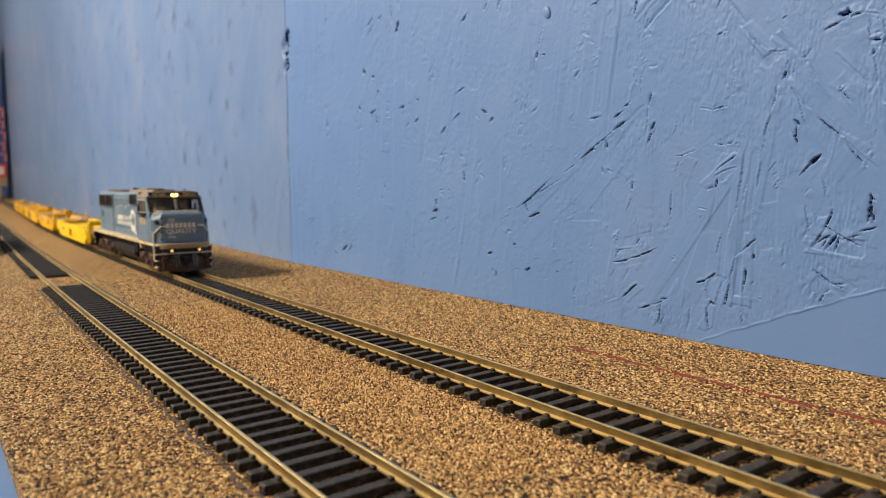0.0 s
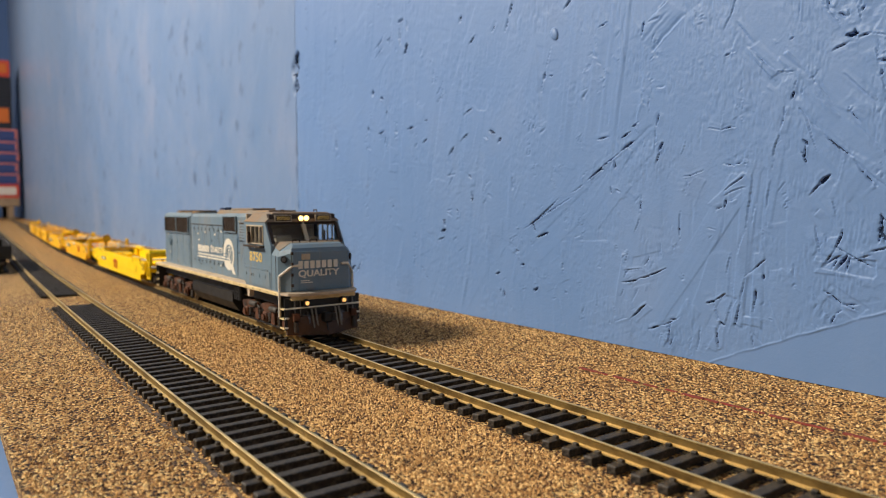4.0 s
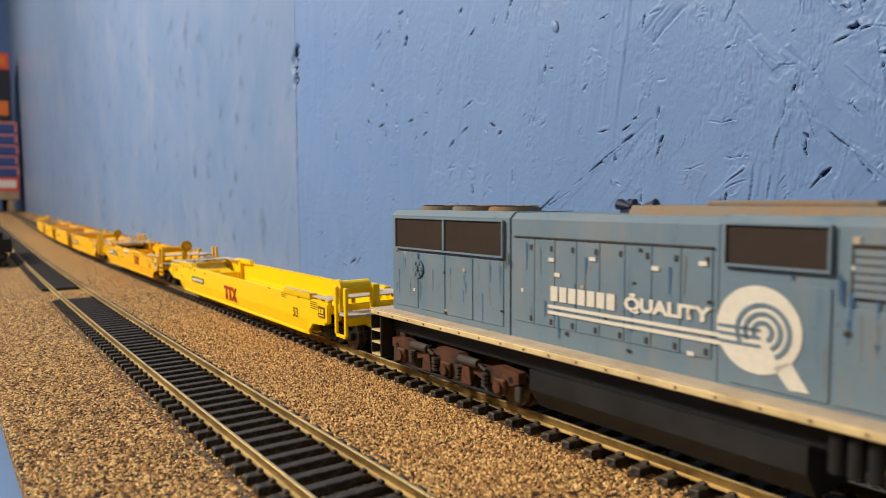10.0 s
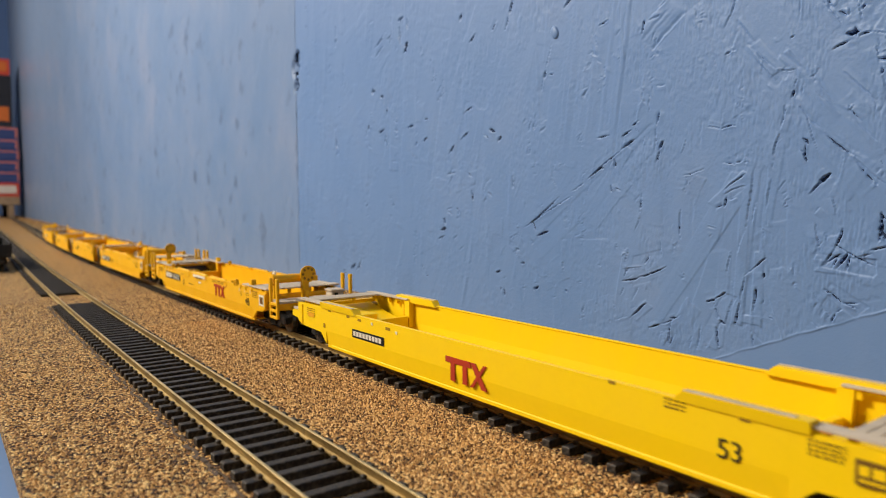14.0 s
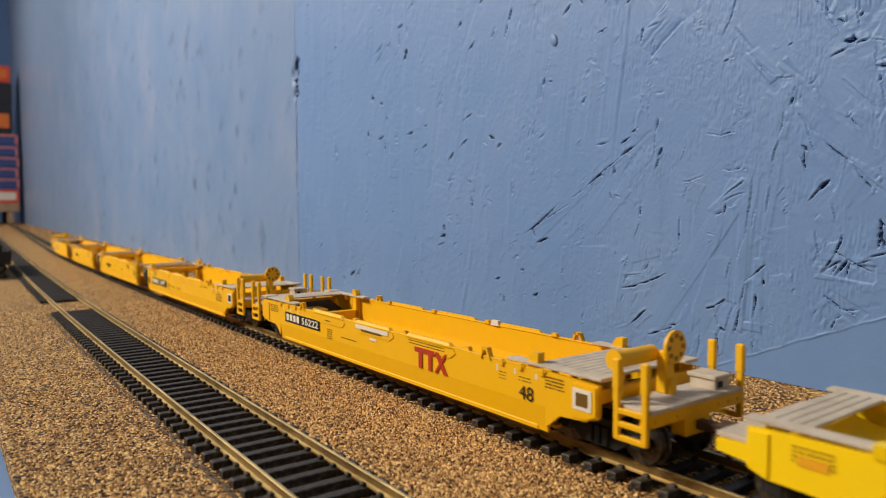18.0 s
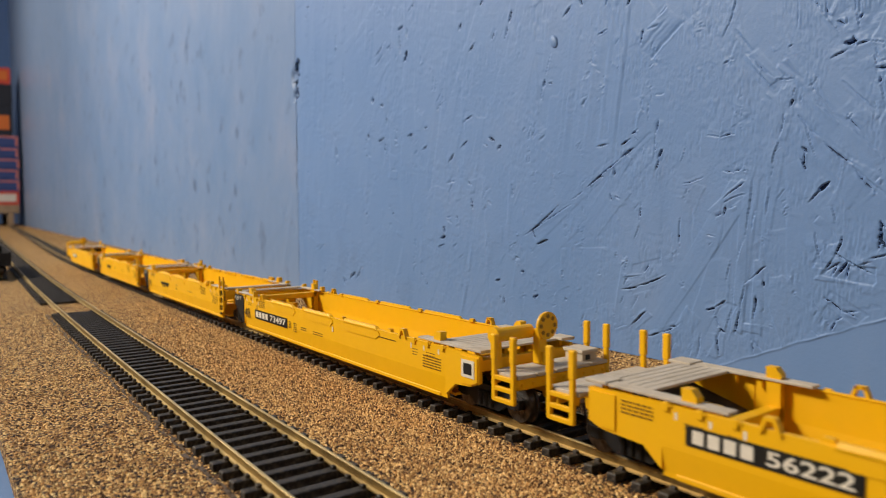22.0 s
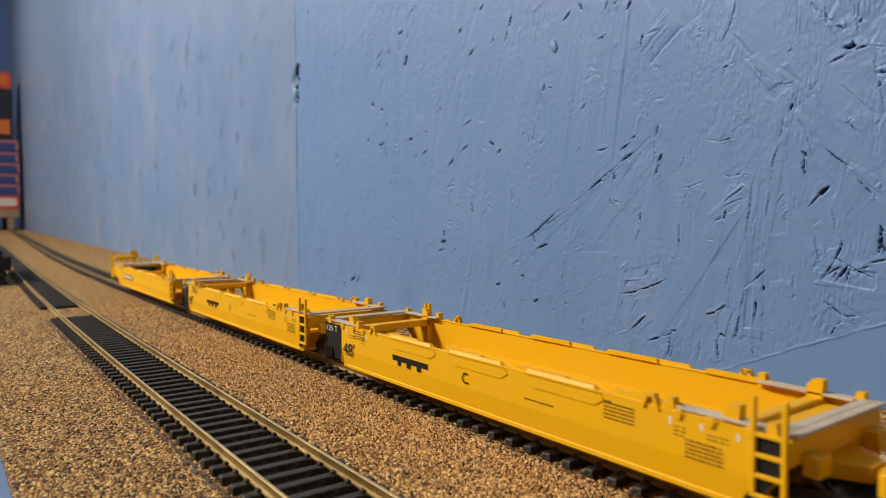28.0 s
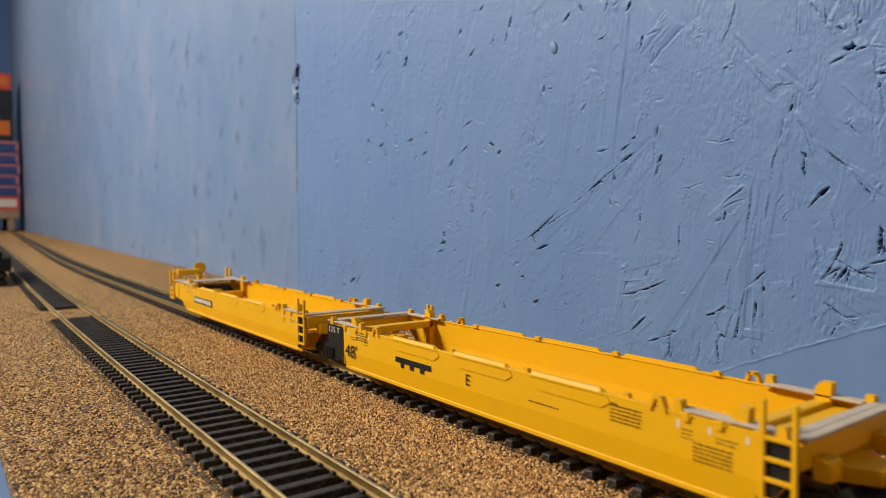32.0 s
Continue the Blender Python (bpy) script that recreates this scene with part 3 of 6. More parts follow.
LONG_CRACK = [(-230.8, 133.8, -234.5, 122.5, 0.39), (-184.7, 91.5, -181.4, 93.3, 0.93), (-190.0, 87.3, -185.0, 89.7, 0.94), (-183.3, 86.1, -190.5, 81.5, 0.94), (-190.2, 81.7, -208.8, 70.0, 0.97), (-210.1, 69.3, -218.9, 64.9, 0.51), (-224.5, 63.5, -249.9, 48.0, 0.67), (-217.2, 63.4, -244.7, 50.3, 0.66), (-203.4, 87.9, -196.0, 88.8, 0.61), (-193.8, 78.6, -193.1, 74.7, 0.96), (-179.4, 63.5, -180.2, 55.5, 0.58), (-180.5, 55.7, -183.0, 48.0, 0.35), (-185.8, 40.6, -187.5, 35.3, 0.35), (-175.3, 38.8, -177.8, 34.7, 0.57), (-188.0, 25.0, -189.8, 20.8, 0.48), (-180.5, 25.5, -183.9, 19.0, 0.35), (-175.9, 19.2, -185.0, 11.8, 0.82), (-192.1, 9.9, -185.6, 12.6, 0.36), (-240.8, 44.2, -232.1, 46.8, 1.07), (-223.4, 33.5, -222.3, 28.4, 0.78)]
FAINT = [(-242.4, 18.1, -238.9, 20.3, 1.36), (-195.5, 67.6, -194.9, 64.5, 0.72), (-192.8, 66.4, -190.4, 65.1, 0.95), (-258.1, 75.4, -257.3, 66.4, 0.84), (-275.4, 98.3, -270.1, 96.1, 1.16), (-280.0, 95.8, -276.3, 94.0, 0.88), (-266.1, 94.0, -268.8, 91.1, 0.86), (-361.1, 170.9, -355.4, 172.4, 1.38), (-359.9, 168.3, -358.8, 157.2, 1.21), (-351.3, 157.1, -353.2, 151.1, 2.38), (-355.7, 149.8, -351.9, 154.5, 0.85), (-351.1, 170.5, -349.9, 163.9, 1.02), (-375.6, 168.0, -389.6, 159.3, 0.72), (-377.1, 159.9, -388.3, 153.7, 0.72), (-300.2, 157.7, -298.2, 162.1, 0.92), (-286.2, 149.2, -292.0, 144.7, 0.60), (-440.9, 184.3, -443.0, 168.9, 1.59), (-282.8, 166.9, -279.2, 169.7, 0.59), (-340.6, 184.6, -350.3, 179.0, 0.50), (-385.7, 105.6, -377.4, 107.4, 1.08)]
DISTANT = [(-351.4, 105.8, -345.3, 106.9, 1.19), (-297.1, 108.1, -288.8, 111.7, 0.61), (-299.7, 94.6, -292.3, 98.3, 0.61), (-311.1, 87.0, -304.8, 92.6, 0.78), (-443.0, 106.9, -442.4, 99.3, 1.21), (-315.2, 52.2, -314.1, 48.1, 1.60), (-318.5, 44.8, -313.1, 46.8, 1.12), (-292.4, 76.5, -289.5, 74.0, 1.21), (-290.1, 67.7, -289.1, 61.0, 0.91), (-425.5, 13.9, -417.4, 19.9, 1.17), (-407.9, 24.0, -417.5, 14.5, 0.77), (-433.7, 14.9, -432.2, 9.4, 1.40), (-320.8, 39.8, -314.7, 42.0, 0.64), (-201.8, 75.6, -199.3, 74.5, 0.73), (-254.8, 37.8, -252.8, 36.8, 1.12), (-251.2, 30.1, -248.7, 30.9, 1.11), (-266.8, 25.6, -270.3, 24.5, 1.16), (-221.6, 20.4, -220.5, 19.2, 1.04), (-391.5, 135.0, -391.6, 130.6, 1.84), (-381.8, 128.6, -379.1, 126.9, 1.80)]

# single flakes: x and z of both ends, width in millimetres, lift in hundredths
PLATES = [(-175, 10, -137, 67, 9, 16), (-134, 70, -137, 15, 4, 22), (-128, 72, -133, 16, 3, -12), (-142, 42, -145, 6, 5, 14), (-152, 4, -140, 26, 5, -14), (-167, 2, -155, 21, 7, 18), (-129, 42, -130, 16, 4, 20), (-138, 18, -128, 18, 3, 26), (-183, 12, -175, 19, 4, 22), (-191, 17, -186, 39, 5, 14), (-114, 64, -105, 49, 5, -16), (-104, 60, -96, 74, 7, 14), (-108, 41, -92, 39, 5, -22), (-106, 32, -95, 25, 5, -14), (-161, 57, -156, 71, 11, 8), (-148, 58, -134, 69, 5, 16), (-196, 70, -187, 84, 6, 14), (-236, 23, -222, 31, 11, 14), (-208, 51, -190, 72, 12, 10), (-133, 115, -124, 104, 5, 20)]


def graded(start, stop, first, last):
    """Places from start to stop whose spacing grows evenly from first to last."""
    n = int((stop - start) / ((first + last) / 2)) + 1
    k = np.linspace(0, 1, n + 1)
    return start + (stop - start) * (first * k + (last - first) * k * k / 2) / ((first + last) / 2)


near_x = np.concatenate([-graded(0.06, 0.20, 0.00026, 0.00042)[::-1], -graded(0.20, -SEAM - 0.0003, 0.00042, 0.001)[1:]])
near_x.sort()
near_z = np.concatenate([graded(0.0002, 0.12, 0.00028, 0.00032), graded(0.12, 0.243, 0.00032, 0.0007)[1:]])
near = Relief(near_x, near_z, 5)
rn = near.rng
# flakes: mostly upright to the far side, crossing freely nearer
for _ in range(620):
    cx = rn.uniform(SEAM, -0.06)
    tilt = rn.normal(1.42, 0.16) if rn.random() < (0.85 if cx < -0.2 else 0.5) else rn.uniform(0, math.pi)
    near.strand(cx, rn.uniform(0, 0.243), rn.uniform(0.025, 0.10), rn.uniform(0.004, 0.022), tilt, rn.choice((0.00008, 0.00016, 0.0003)),
                0.0003, rn.choice((0.000004, 0.00001, 0.00003)), rn.uniform(0.4, 0.95))
near.strand(-0.098, 0.0885, 0.060, 0.022, radians(-43), 0.00012, 0.0004, 0.00022, 1.0)
near.strand(-0.112, 0.1150, 0.045, 0.020, radians(-52), 0.00006, 0.0004, 0.00001, 0.95)
near.strand(-0.096, 0.1260, 0.022, 0.016, radians(62), 0.00012, 0.0004, 0.00013, 1.0)
near.strand(-0.1300, 0.1080, 0.022, 0.006, radians(-43), 0.00012, 0.0004, 0.00002, 1.0)
near.strand(-0.1720, 0.1300, 0.018, 0.012, radians(40), 0.0001, 0.0005, 0.00011, 1.0)
near.strand(-0.2050, 0.1130, 0.075, 0.034, radians(82), 0.00006, 0.0006, 0.00006, 0.95)
near.strand(-0.128, 0.060, 0.085, 0.008, radians(80), 0.00008, 0.0005, 0.00002, 0.9)
near.strand(-0.155, 0.072, 0.060, 0.030, radians(88), 0.00004, 0.0006, 0.000003, 0.9)
near.strand(-0.111, 0.052, 0.070, 0.018, radians(92), 0.00004, 0.0006, 0.000003, 0.9)
near.strand(-0.205, 0.0635, 0.085, 0.010, radians(37), 0.00014, 0.0006, 0.00002, 0.9)
near.strand(-0.1795, 0.0365, 0.021, 0.0045, radians(14), 0.0003, 0.0005, 0.00002, 1.0)
near.strand(-0.095, 0.062, 0.040, 0.010, radians(-52), 0.00012, 0.0004, 0.00004, 0.9)
near.strand(-0.099, 0.0385, 0.022, 0.004, radians(-4), 0.00025, 0.0004, 0.00001, 1.0)
for x0, z0, x1, z1, wd, lift in PLATES:
    near.plate(x0 / 1000, z0 / 1000, x1 / 1000, z1 / 1000, wd / 1000, lift / 100000)
near.fray(0.00003, 18, 0.4, 24)
near.fray(0.00004, 26, 0.35, 40)
near.fray(0.000012, 3, 0.5, 30)
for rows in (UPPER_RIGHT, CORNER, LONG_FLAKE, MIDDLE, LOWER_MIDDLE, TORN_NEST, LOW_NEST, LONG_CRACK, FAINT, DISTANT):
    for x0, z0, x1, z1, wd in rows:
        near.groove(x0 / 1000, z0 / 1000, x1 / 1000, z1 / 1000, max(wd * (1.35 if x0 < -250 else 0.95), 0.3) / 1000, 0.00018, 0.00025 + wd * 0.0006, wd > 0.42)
for _ in range(60):
    near.chip(rn.uniform(SEAM, -0.24), rn.uniform(0.0, 0.24), rn.uniform(0.003, 0.008), (0.0005, 0.0013), rn.random() < 0.45)
for _ in range(90):
    near.chip(rn.uniform(-0.26, -0.085), rn.uniform(0.0, 0.13), rn.uniform(0.001, 0.004), (0.0002, 0.0004), False)
for _ in range(120):
    cx, cz, ln, tilt = rn.uniform(-0.40, -0.085), rn.uniform(0.0, 0.2), rn.uniform(0.004, 0.02), rn.normal(1.42, 0.2)
    near.groove(cx, cz, cx + ln * math.cos(tilt), cz + ln * math.sin(tilt), rn.uniform(0.00015, 0.0003), 0.00006, 0.00012, False)
# smooth filler low down, with a bead of paint along its edge
edge = near.gz - (0.0005 + (near.gx + 0.1475) * 0.47 - 0.5 * np.clip(near.gx + 0.1475, 0, 1) ** 2)
over = np.clip(edge / 0.0012 + 0.6, 0.08, 1)
near.hole *= edge > 0
near.high = near.high * over + (0.0002 + 0.00006 * np.sin(near.gx / 0.003)) * np.exp(-((edge + 0.0003 * np.sin(near.gx / 0.0021) * np.sin(near.gx / 0.0057)) / 0.00038) ** 2) * (near.gx > -0.15)
# the knot hole torn at the seam
near.groove(SEAM + 0.001, 0.160, SEAM + 0.004, 0.180, 0.015, 0.0, 0.003)
near.groove(SEAM + 0.001, 0.149, SEAM + 0.003, 0.158, 0.009, 0.0, 0.002)
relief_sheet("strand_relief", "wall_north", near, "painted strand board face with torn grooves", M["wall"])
step = 0.0016 * 1.0125 ** np.arange(290)
far_x = np.concatenate([SEAM - 0.0003 - np.cumsum(step)[::-1], [SEAM - 0.0003]])
far_x = far_x[far_x > FAR + 0.01]
far_z = np.arange(0.0002, 1.25, 0.0025)
far = Relief(far_x, far_z, 6)
rn = far.rng
for _ in range(700):
    cx = SEAM - rn.uniform(0, 1) ** 2 * 3.0
    far.strand(cx, rn.uniform(0, 0.5), rn.uniform(0.03, 0.12), rn.uniform(0.008, 0.026), rn.normal(1.4, 0.5), 0.0002, 0.004, 0.0, 0.7)
for _ in range(60):
    far.chip(SEAM - rn.uniform(0, 1) ** 2 * 1.2, rn.uniform(0.0, 0.3), rn.uniform(0.006, 0.014), (0.0010, 0.0025), False)
far.groove(SEAM - 0.004, 0.159, SEAM - 0.001, 0.178, 0.012, 0.0, 0.003)
far.groove(SEAM - 0.003, 0.149, SEAM - 0.001, 0.157, 0.008, 0.0, 0.003)
relief_sheet("strand_relief", "wall_north_far", far, "painted strand board face, greyed by painted light", M["wall_far"])
bm = B()
bmesh.ops.create_uvsphere(bm, u_segments=16, v_segments=10, radius=1.0, matrix=Matrix.Translation((-229.0, 100.7, 138.0)) @ Matrix.Rotation(radians(-25), 4, "Y") @ Matrix.Diagonal((2.2, 0.9, 3.2, 1)))
part("paint_drip", bm, M["wall"], bpy.data.objects["wall_north"], smooth=True)
# ---- lettering ----
def lettering(string, x, z, height, material, parent, y, name="lettering", width=None, turn=None, bold=0.03):
    """Words on a side that faces the camera: x, z is the lower left corner; height and width in millimetres."""
    cu = bpy.data.curves.new(name, "FONT")
    cu.body, cu.size, cu.extrude, cu.offset = string, 1.0, 0.0, bold
    tmp = new("tmp", cu)
    me = bpy.data.meshes.new_from_object(tmp.evaluated_get(bpy.context.evaluated_depsgraph_get()))
    bpy.data.objects.remove(tmp)
    me.name = name
    us, vs = [v.co.x for v in me.vertices], [v.co.y for v in me.vertices]
    tall = height / (max(vs) - min(vs))
    broad = width / (max(us) - min(us)) if width else tall
    place = turn or (Matrix.Translation((x, y, z)) @ Matrix.Rotation(math.pi / 2, 4, "X"))
    me.transform(Matrix.Scale(0.001, 4) @ place @ Matrix.Diagonal((broad, tall, 1, 1)) @ Matrix.Translation((-min(us), -min(vs), 0)))
    me.materials.clear()
    me.materials.append(material)
    ob = new(name, me)
    ob.parent = parent
    return ob


def bars(spans, z0, z1, y, material, parent, name="lettering_block"):
    """Plain bars that stand for writing: spans of x, in millimetres."""
    bm = B()
    for a, b in spans:
        box(bm, a, b, y - 0.08, y + 0.02, z0, z1)
    return part(name, bm, material, parent)


def blocks(x0, x1, n, fill=0.72):
    step = (x1 - x0) / n
    return [(x0 + i * step, x0 + (i + fill) * step) for i in range(n)]


def small_print(x0, x1, z1, lines, y, material, parent, rnd=random.Random(8)):
    """A block of tiny unreadable lines."""
    bm = B()
    for i in range(lines):
        z = z1 - 0.9 - i * 0.8
        a = x0
        while a < x1:
            b = min(x1, a + rnd.uniform(0.4, 1.3))
            box(bm, a, b, y - 0.05, y + 0.02, z - 0.3, z)
            a = b + rnd.uniform(0.2, 0.5)
    return part("small_print", bm, material, parent)


MOVERS, WHEELS = [], []


def wheelset_mesh(r, gauge=8.8, face="black"):
    bm = B()
    rod(bm, (0, -10, 0), (0, 10, 0), 1.0, 8)
    for s in (-1, 1):
        rod(bm, (0, s * (gauge - 1.6), 0), (0, s * (gauge - 0.9), 0), r + 0.7, 24)
        rod(bm, (0, s * (gauge - 0.9), 0), (0, s * (gauge + 1.0), 0), r, 24)
        rod(bm, (0, s * (gauge + 1.0), 0), (0, s * (gauge + 1.3), 0), r * 0.42, 12)
        for k in range(4):
            a = k * math.pi / 2
            box(bm, math.cos(a) * r * 0.62 - 0.35, math.cos(a) * r * 0.62 + 0.35, s * (gauge + 0.95) - 0.2, s * (gauge + 0.95) + 0.2, math.sin(a) * r * 0.62 - 0.35, math.sin(a) * r * 0.62 + 0.35)
    bmesh.ops.scale(bm, vec=(0.001,) * 3, verts=bm.verts)
    me = bpy.data.meshes.new("wheelset")
    bm.to_mesh(me)
    bm.free()
    me.materials.append(M["wheel"])
    return me


def wheel_metal():
    """Black wheel whose tread, away from the hub, is bright metal."""
    m, t, p = nodes_of("blackened_wheel_metal")
    n = noise_tex(t, coords(t), 500, 4)
    link(t, ramp(t, n, [(0.3, (0.05, 0.045, 0.04)), (0.7, (0.22, 0.2, 0.18))]), p.inputs["Base Color"])
    p.inputs["Metallic"].default_value, p.inputs["Roughness"].default_value = 0.9, 0.35
    return m


M["wheel"] = wheel_metal()
M["sooty"] = paint("sooty_grey_metal", (0.045, 0.04, 0.036), (0.06, 0.035, 0.022), 0.6, 0.7)
# darker copy of the yellow: shade painted into the brake wheels' holes
M["shade"] = paint("dull_ochre_hole_shade", (0.3, 0.15, 0.01), (0.2, 0.1, 0.01), 0.4, 0.6)
WHEEL_33, WHEEL_40 = wheelset_mesh(4.9), wheelset_mesh(6.0)


def wheelset(me, x, r, truck):
    o = bpy.data.objects.new("wheelset", me)
    scene.collection.objects.link(o)
    o.parent = truck
    base = Matrix.Translation((x / 1000, 0, r / 1000))
    o.matrix_local = base
    WHEELS.append((o, base, r / 1000))
    return o


def freight_truck(x, parent, base=10.3):
    bm = B()
    for s in (-1, 1):
        y0, y1 = sorted((s * 10.3, s * 12.0))
        prism(bm, [(x - base - 2.6, 4.0), (x - base - 2.6, 6.4), (x - 6, 8.2), (x + 6, 8.2), (x + base + 2.6, 6.4), (x + base + 2.6, 4.0), (x + base - 2.5, 4.0), (x + 5, 2.0), (x - 5, 2.0), (x - base + 2.5, 4.0)], "y", y0, y1)
        for w in (-base, base):
            box(bm, x + w - 1.6, x + w + 1.6, y0 - 0.2 * (s < 0), y1 + 0.5 * (s > 0), 3.4, 6.6, 0.3)
        for w in (-2.2, 0, 2.2):
            rod(bm, (x + w, s * 12.3, 2.6), (x + w, s * 12.3, 6.6), 0.8, 8)
    box(bm, x - 3, x + 3, -11, 11, 4.5, 7.4, 0.4)
    truck = part("truck", bm, M["black"], parent, "black plastic freight truck")
    for w in (-base, base):
        wheelset(WHEEL_33, x + w, 4.9, truck)
    return truck


def coupler(x, way, parent, material, z=8.5):
    bm = B()
    box(bm, x, x + way * 7, -1.2, 1.2, z - 1, z + 1, 0.2)
    box(bm, x + way * 5.5, x + way * 9.5, -2.6, 1.2, z - 2.2, z + 2.0, 0.5)
    box(bm, x + way * 8.5, x + way * 10.2, 0.6, 2.4, z - 1.6, z + 1.6, 0.3)
    rod(bm, (x + way * 7, -0.6, z - 2), (x + way * 8, -0.6, z - 6), 0.35, 6)
    return part("coupler", bm, material, parent, "dull rusty knuckle coupler")


# ---- the locomotive; its own zero is s = -560 ----
def loco():
    ref = -560.0
    o = thing("locomotive", "weathered blue-grey six-axle diesel locomotive model with cream sill and rust-dusted roof", "locomotive")
    X = lambda s: s - ref
    blue = M["blue"]
    # frame and walkway
    bm = box(B(), X(-667), X(-461), -17.8, 17.8, 17.7, 19.25, 0.2)
    part("sill", bm, M["cream"], o, "cream painted side sill")
    bm = box(B(), X(-667), X(-461), -17.5, 17.5, 19.25, 19.6, 0.1)
    part("walkway", bm, M["walk"], o, "dusty tan-grey walkway")
    bm = B()
    for k in range(24):
        rod(bm, (X(-662) + k * 8.6, -17.95, 18.5), (X(-662) + k * 8.6, -17.7, 18.5), 0.3, 6)
    part("sill_rivet", bm, M["rust"], o)
    bm = box(B(), X(-664), X(-462), -13, 13, 12.5, 17.2, 0.3)
    part("underframe", bm, M["black"], o)
    # long hood: three bodies, each with chamfered roof edges
    def hood(s0, s1, half, top, name="hood"):
        pr = [(-half, 19.6), (half, 19.6), (half, top - 1.6), (half - 1.8, top), (-half + 1.8, top), (-half, top - 1.6)]
        return part(name, prism(B(), pr, "x", X(s0), X(s1)), blue, o)
    rear = hood(-661, -604.2, 12.5, 51.8, "radiator_hood")
    mid = hood(-603.8, -545, 12.2, 51.6, "engine_hood")
    fore = hood(-544.6, -500, 12.5, 52.0, "blower_hood")
    # rear radiator grilles and their frames, both sides
    for s in (-1, 1):
        def panel(x0, x1, z0, z1, under, y=12.5):
            bm = B()
            a, b = sorted((s * y, s * (y + 0.5)))
            box(bm, X(x0), X(x1), a, b, z0, z1)
            pn = part("grille", bm, M["grille"], under, "dark brown radiator grille")
            fr = B()
            a, b = sorted((s * y, s * (y + 1.0)))
            for q in ((x0 - 0.4, x1 + 0.4, z1, z1 + 0.4), (x0 - 0.4, x1 + 0.4, z0 - 0.5, z0), (x0 - 0.4, x0, z0, z1), (x1, x1 + 0.4, z0, z1)):
                box(fr, X(q[0]), X(q[1]), a, b, q[2], q[3])
            part("grille_frame", fr, blue, under)
            sl = B()
            n = int((x1 - x0) / 0.5)
            for i in range(n):
                box(sl, X(x0 + (i + 0.2) * (x1 - x0) / n), X(x0 + (i + 0.55) * (x1 - x0) / n), min(s * (y + 0.4), s * (y + 0.56)), max(s * (y + 0.4), s * (y + 0.56)), z0, z1)
            part("grille_slats", sl, M["grille"], under)
        panel(-658, -632.6, 40.2, 49.2, rear)
        panel(-631.8, -606.5, 40.2, 49.2, rear)
        panel(-543, -524.5, 43.0, 50.2, fore)
        # louvred air intake before the cab
        bm = B()
        for i in range(6):
            a, b = sorted((s * 12.5, s * 13.1))
            prism(bm, [(a, 39 + i * 1.35), (b, 39 + i * 1.35), (b, 39.4 + i * 1.35), (a, 40.1 + i * 1.35)], "x", X(-520.5), X(-505))
        louvre = part("louvre", bm, blue, fore, "row of blue intake louvres")
        # dark plate stands in for the shade between the louvres
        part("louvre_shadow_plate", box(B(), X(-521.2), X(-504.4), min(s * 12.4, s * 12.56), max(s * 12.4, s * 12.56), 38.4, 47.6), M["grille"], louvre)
        part("door_header", box(B(), X(-602.5), X(-546), min(s * 12.1, s * 12.7), max(s * 12.1, s * 12.7), 45.4, 45.8, 0.05), M["sooty"], mid)
        # hood doors, each a thin raised panel with latches
        for i in range(8):
            x0 = -602 + i * 7.0
            a, b = sorted((s * 12.2, s * 12.42))
            door = part("hood_door", box(B(), X(x0), X(x0 + 6.8), a, b, 24.0, 45.2, 0.05), blue, mid)
            bm = B()
            for z in (24.6, 42.5):
                a2, b2 = sorted((s * 12.4, s * 12.6))
                box(bm, X(x0 + 5.4), X(x0 + 6.1), a2, b2, z, z + 1.3)
            part("door_latch", bm, M["sooty"], door)
        for x0 in (-659, -645, -632, -619):
            a, b = sorted((s * 12.5, s * 12.75))
            part("hood_door", box(B(), X(x0), X(x0 + 12.5), a, b, 21.5, 38.8, 0.08), blue, rear)
        a, b = sorted((s * 12.5, s * 12.8))
        part("hood_door", box(B(), X(-542), X(-524), a, b, 20.5, 40.0, 0.08), blue, fore)
        part("hood_door", box(B(), X(-523), X(-503), a, b, 20.5, 37.0, 0.08), blue, fore)
    bm = B()
    rod(bm, (X(-646), -13.3, 34), (X(-646), -12.4, 34), 2.9, 20)
    rod(bm, (X(-646), -13.9, 34), (X(-646), -12.4, 34), 0.9, 10)
    for k in range(6):
        a = k * math.pi / 3
        rod(bm, (X(-646) + 1.9 * math.cos(a), -13.6, 34 + 1.9 * math.sin(a)), (X(-646) + 1.9 * math.cos(a), -13.2, 34 + 1.9 * math.sin(a)), 0.6, 8)
    part("brake_wheel", bm, M["blue"], rear)
    # roof
    for s in (-650, -633, -616):
        bm = rod(B(), (X(s), 0, 51.6), (X(s), 0, 52.7), 7.4, 28)
        rod(bm, (X(s), 0, 52.7), (X(s), 0, 53.0), 6.9, 28)
        fan = part("roof_fan", bm, M["roof"], o, "round rust-dusted radiator fan")
        bm = B()
        for k in range(8):
            a = k * math.pi / 8
            box(bm, -6.6, 6.6, -0.15, 0.15, 53.15, 53.35)
            bmesh.ops.rotate(bm, verts=bm.verts[-8:], cent=(0, 0, 0), matrix=Matrix.Rotation(a, 3, "Z"))
        bmesh.ops.translate(bm, vec=(X(s), 0, 0), verts=bm.verts)
        part("fan_grille", bm, M["roof"], fan)
        # solid disc; the shade inside the fan is put into its colour
        part("fan_shade_disc", rod(B(), (X(s), 0, 52.9), (X(s), 0, 53.15), 5.9, 24), M["grille"], fan, "dark disc painted as the shade inside the fan")
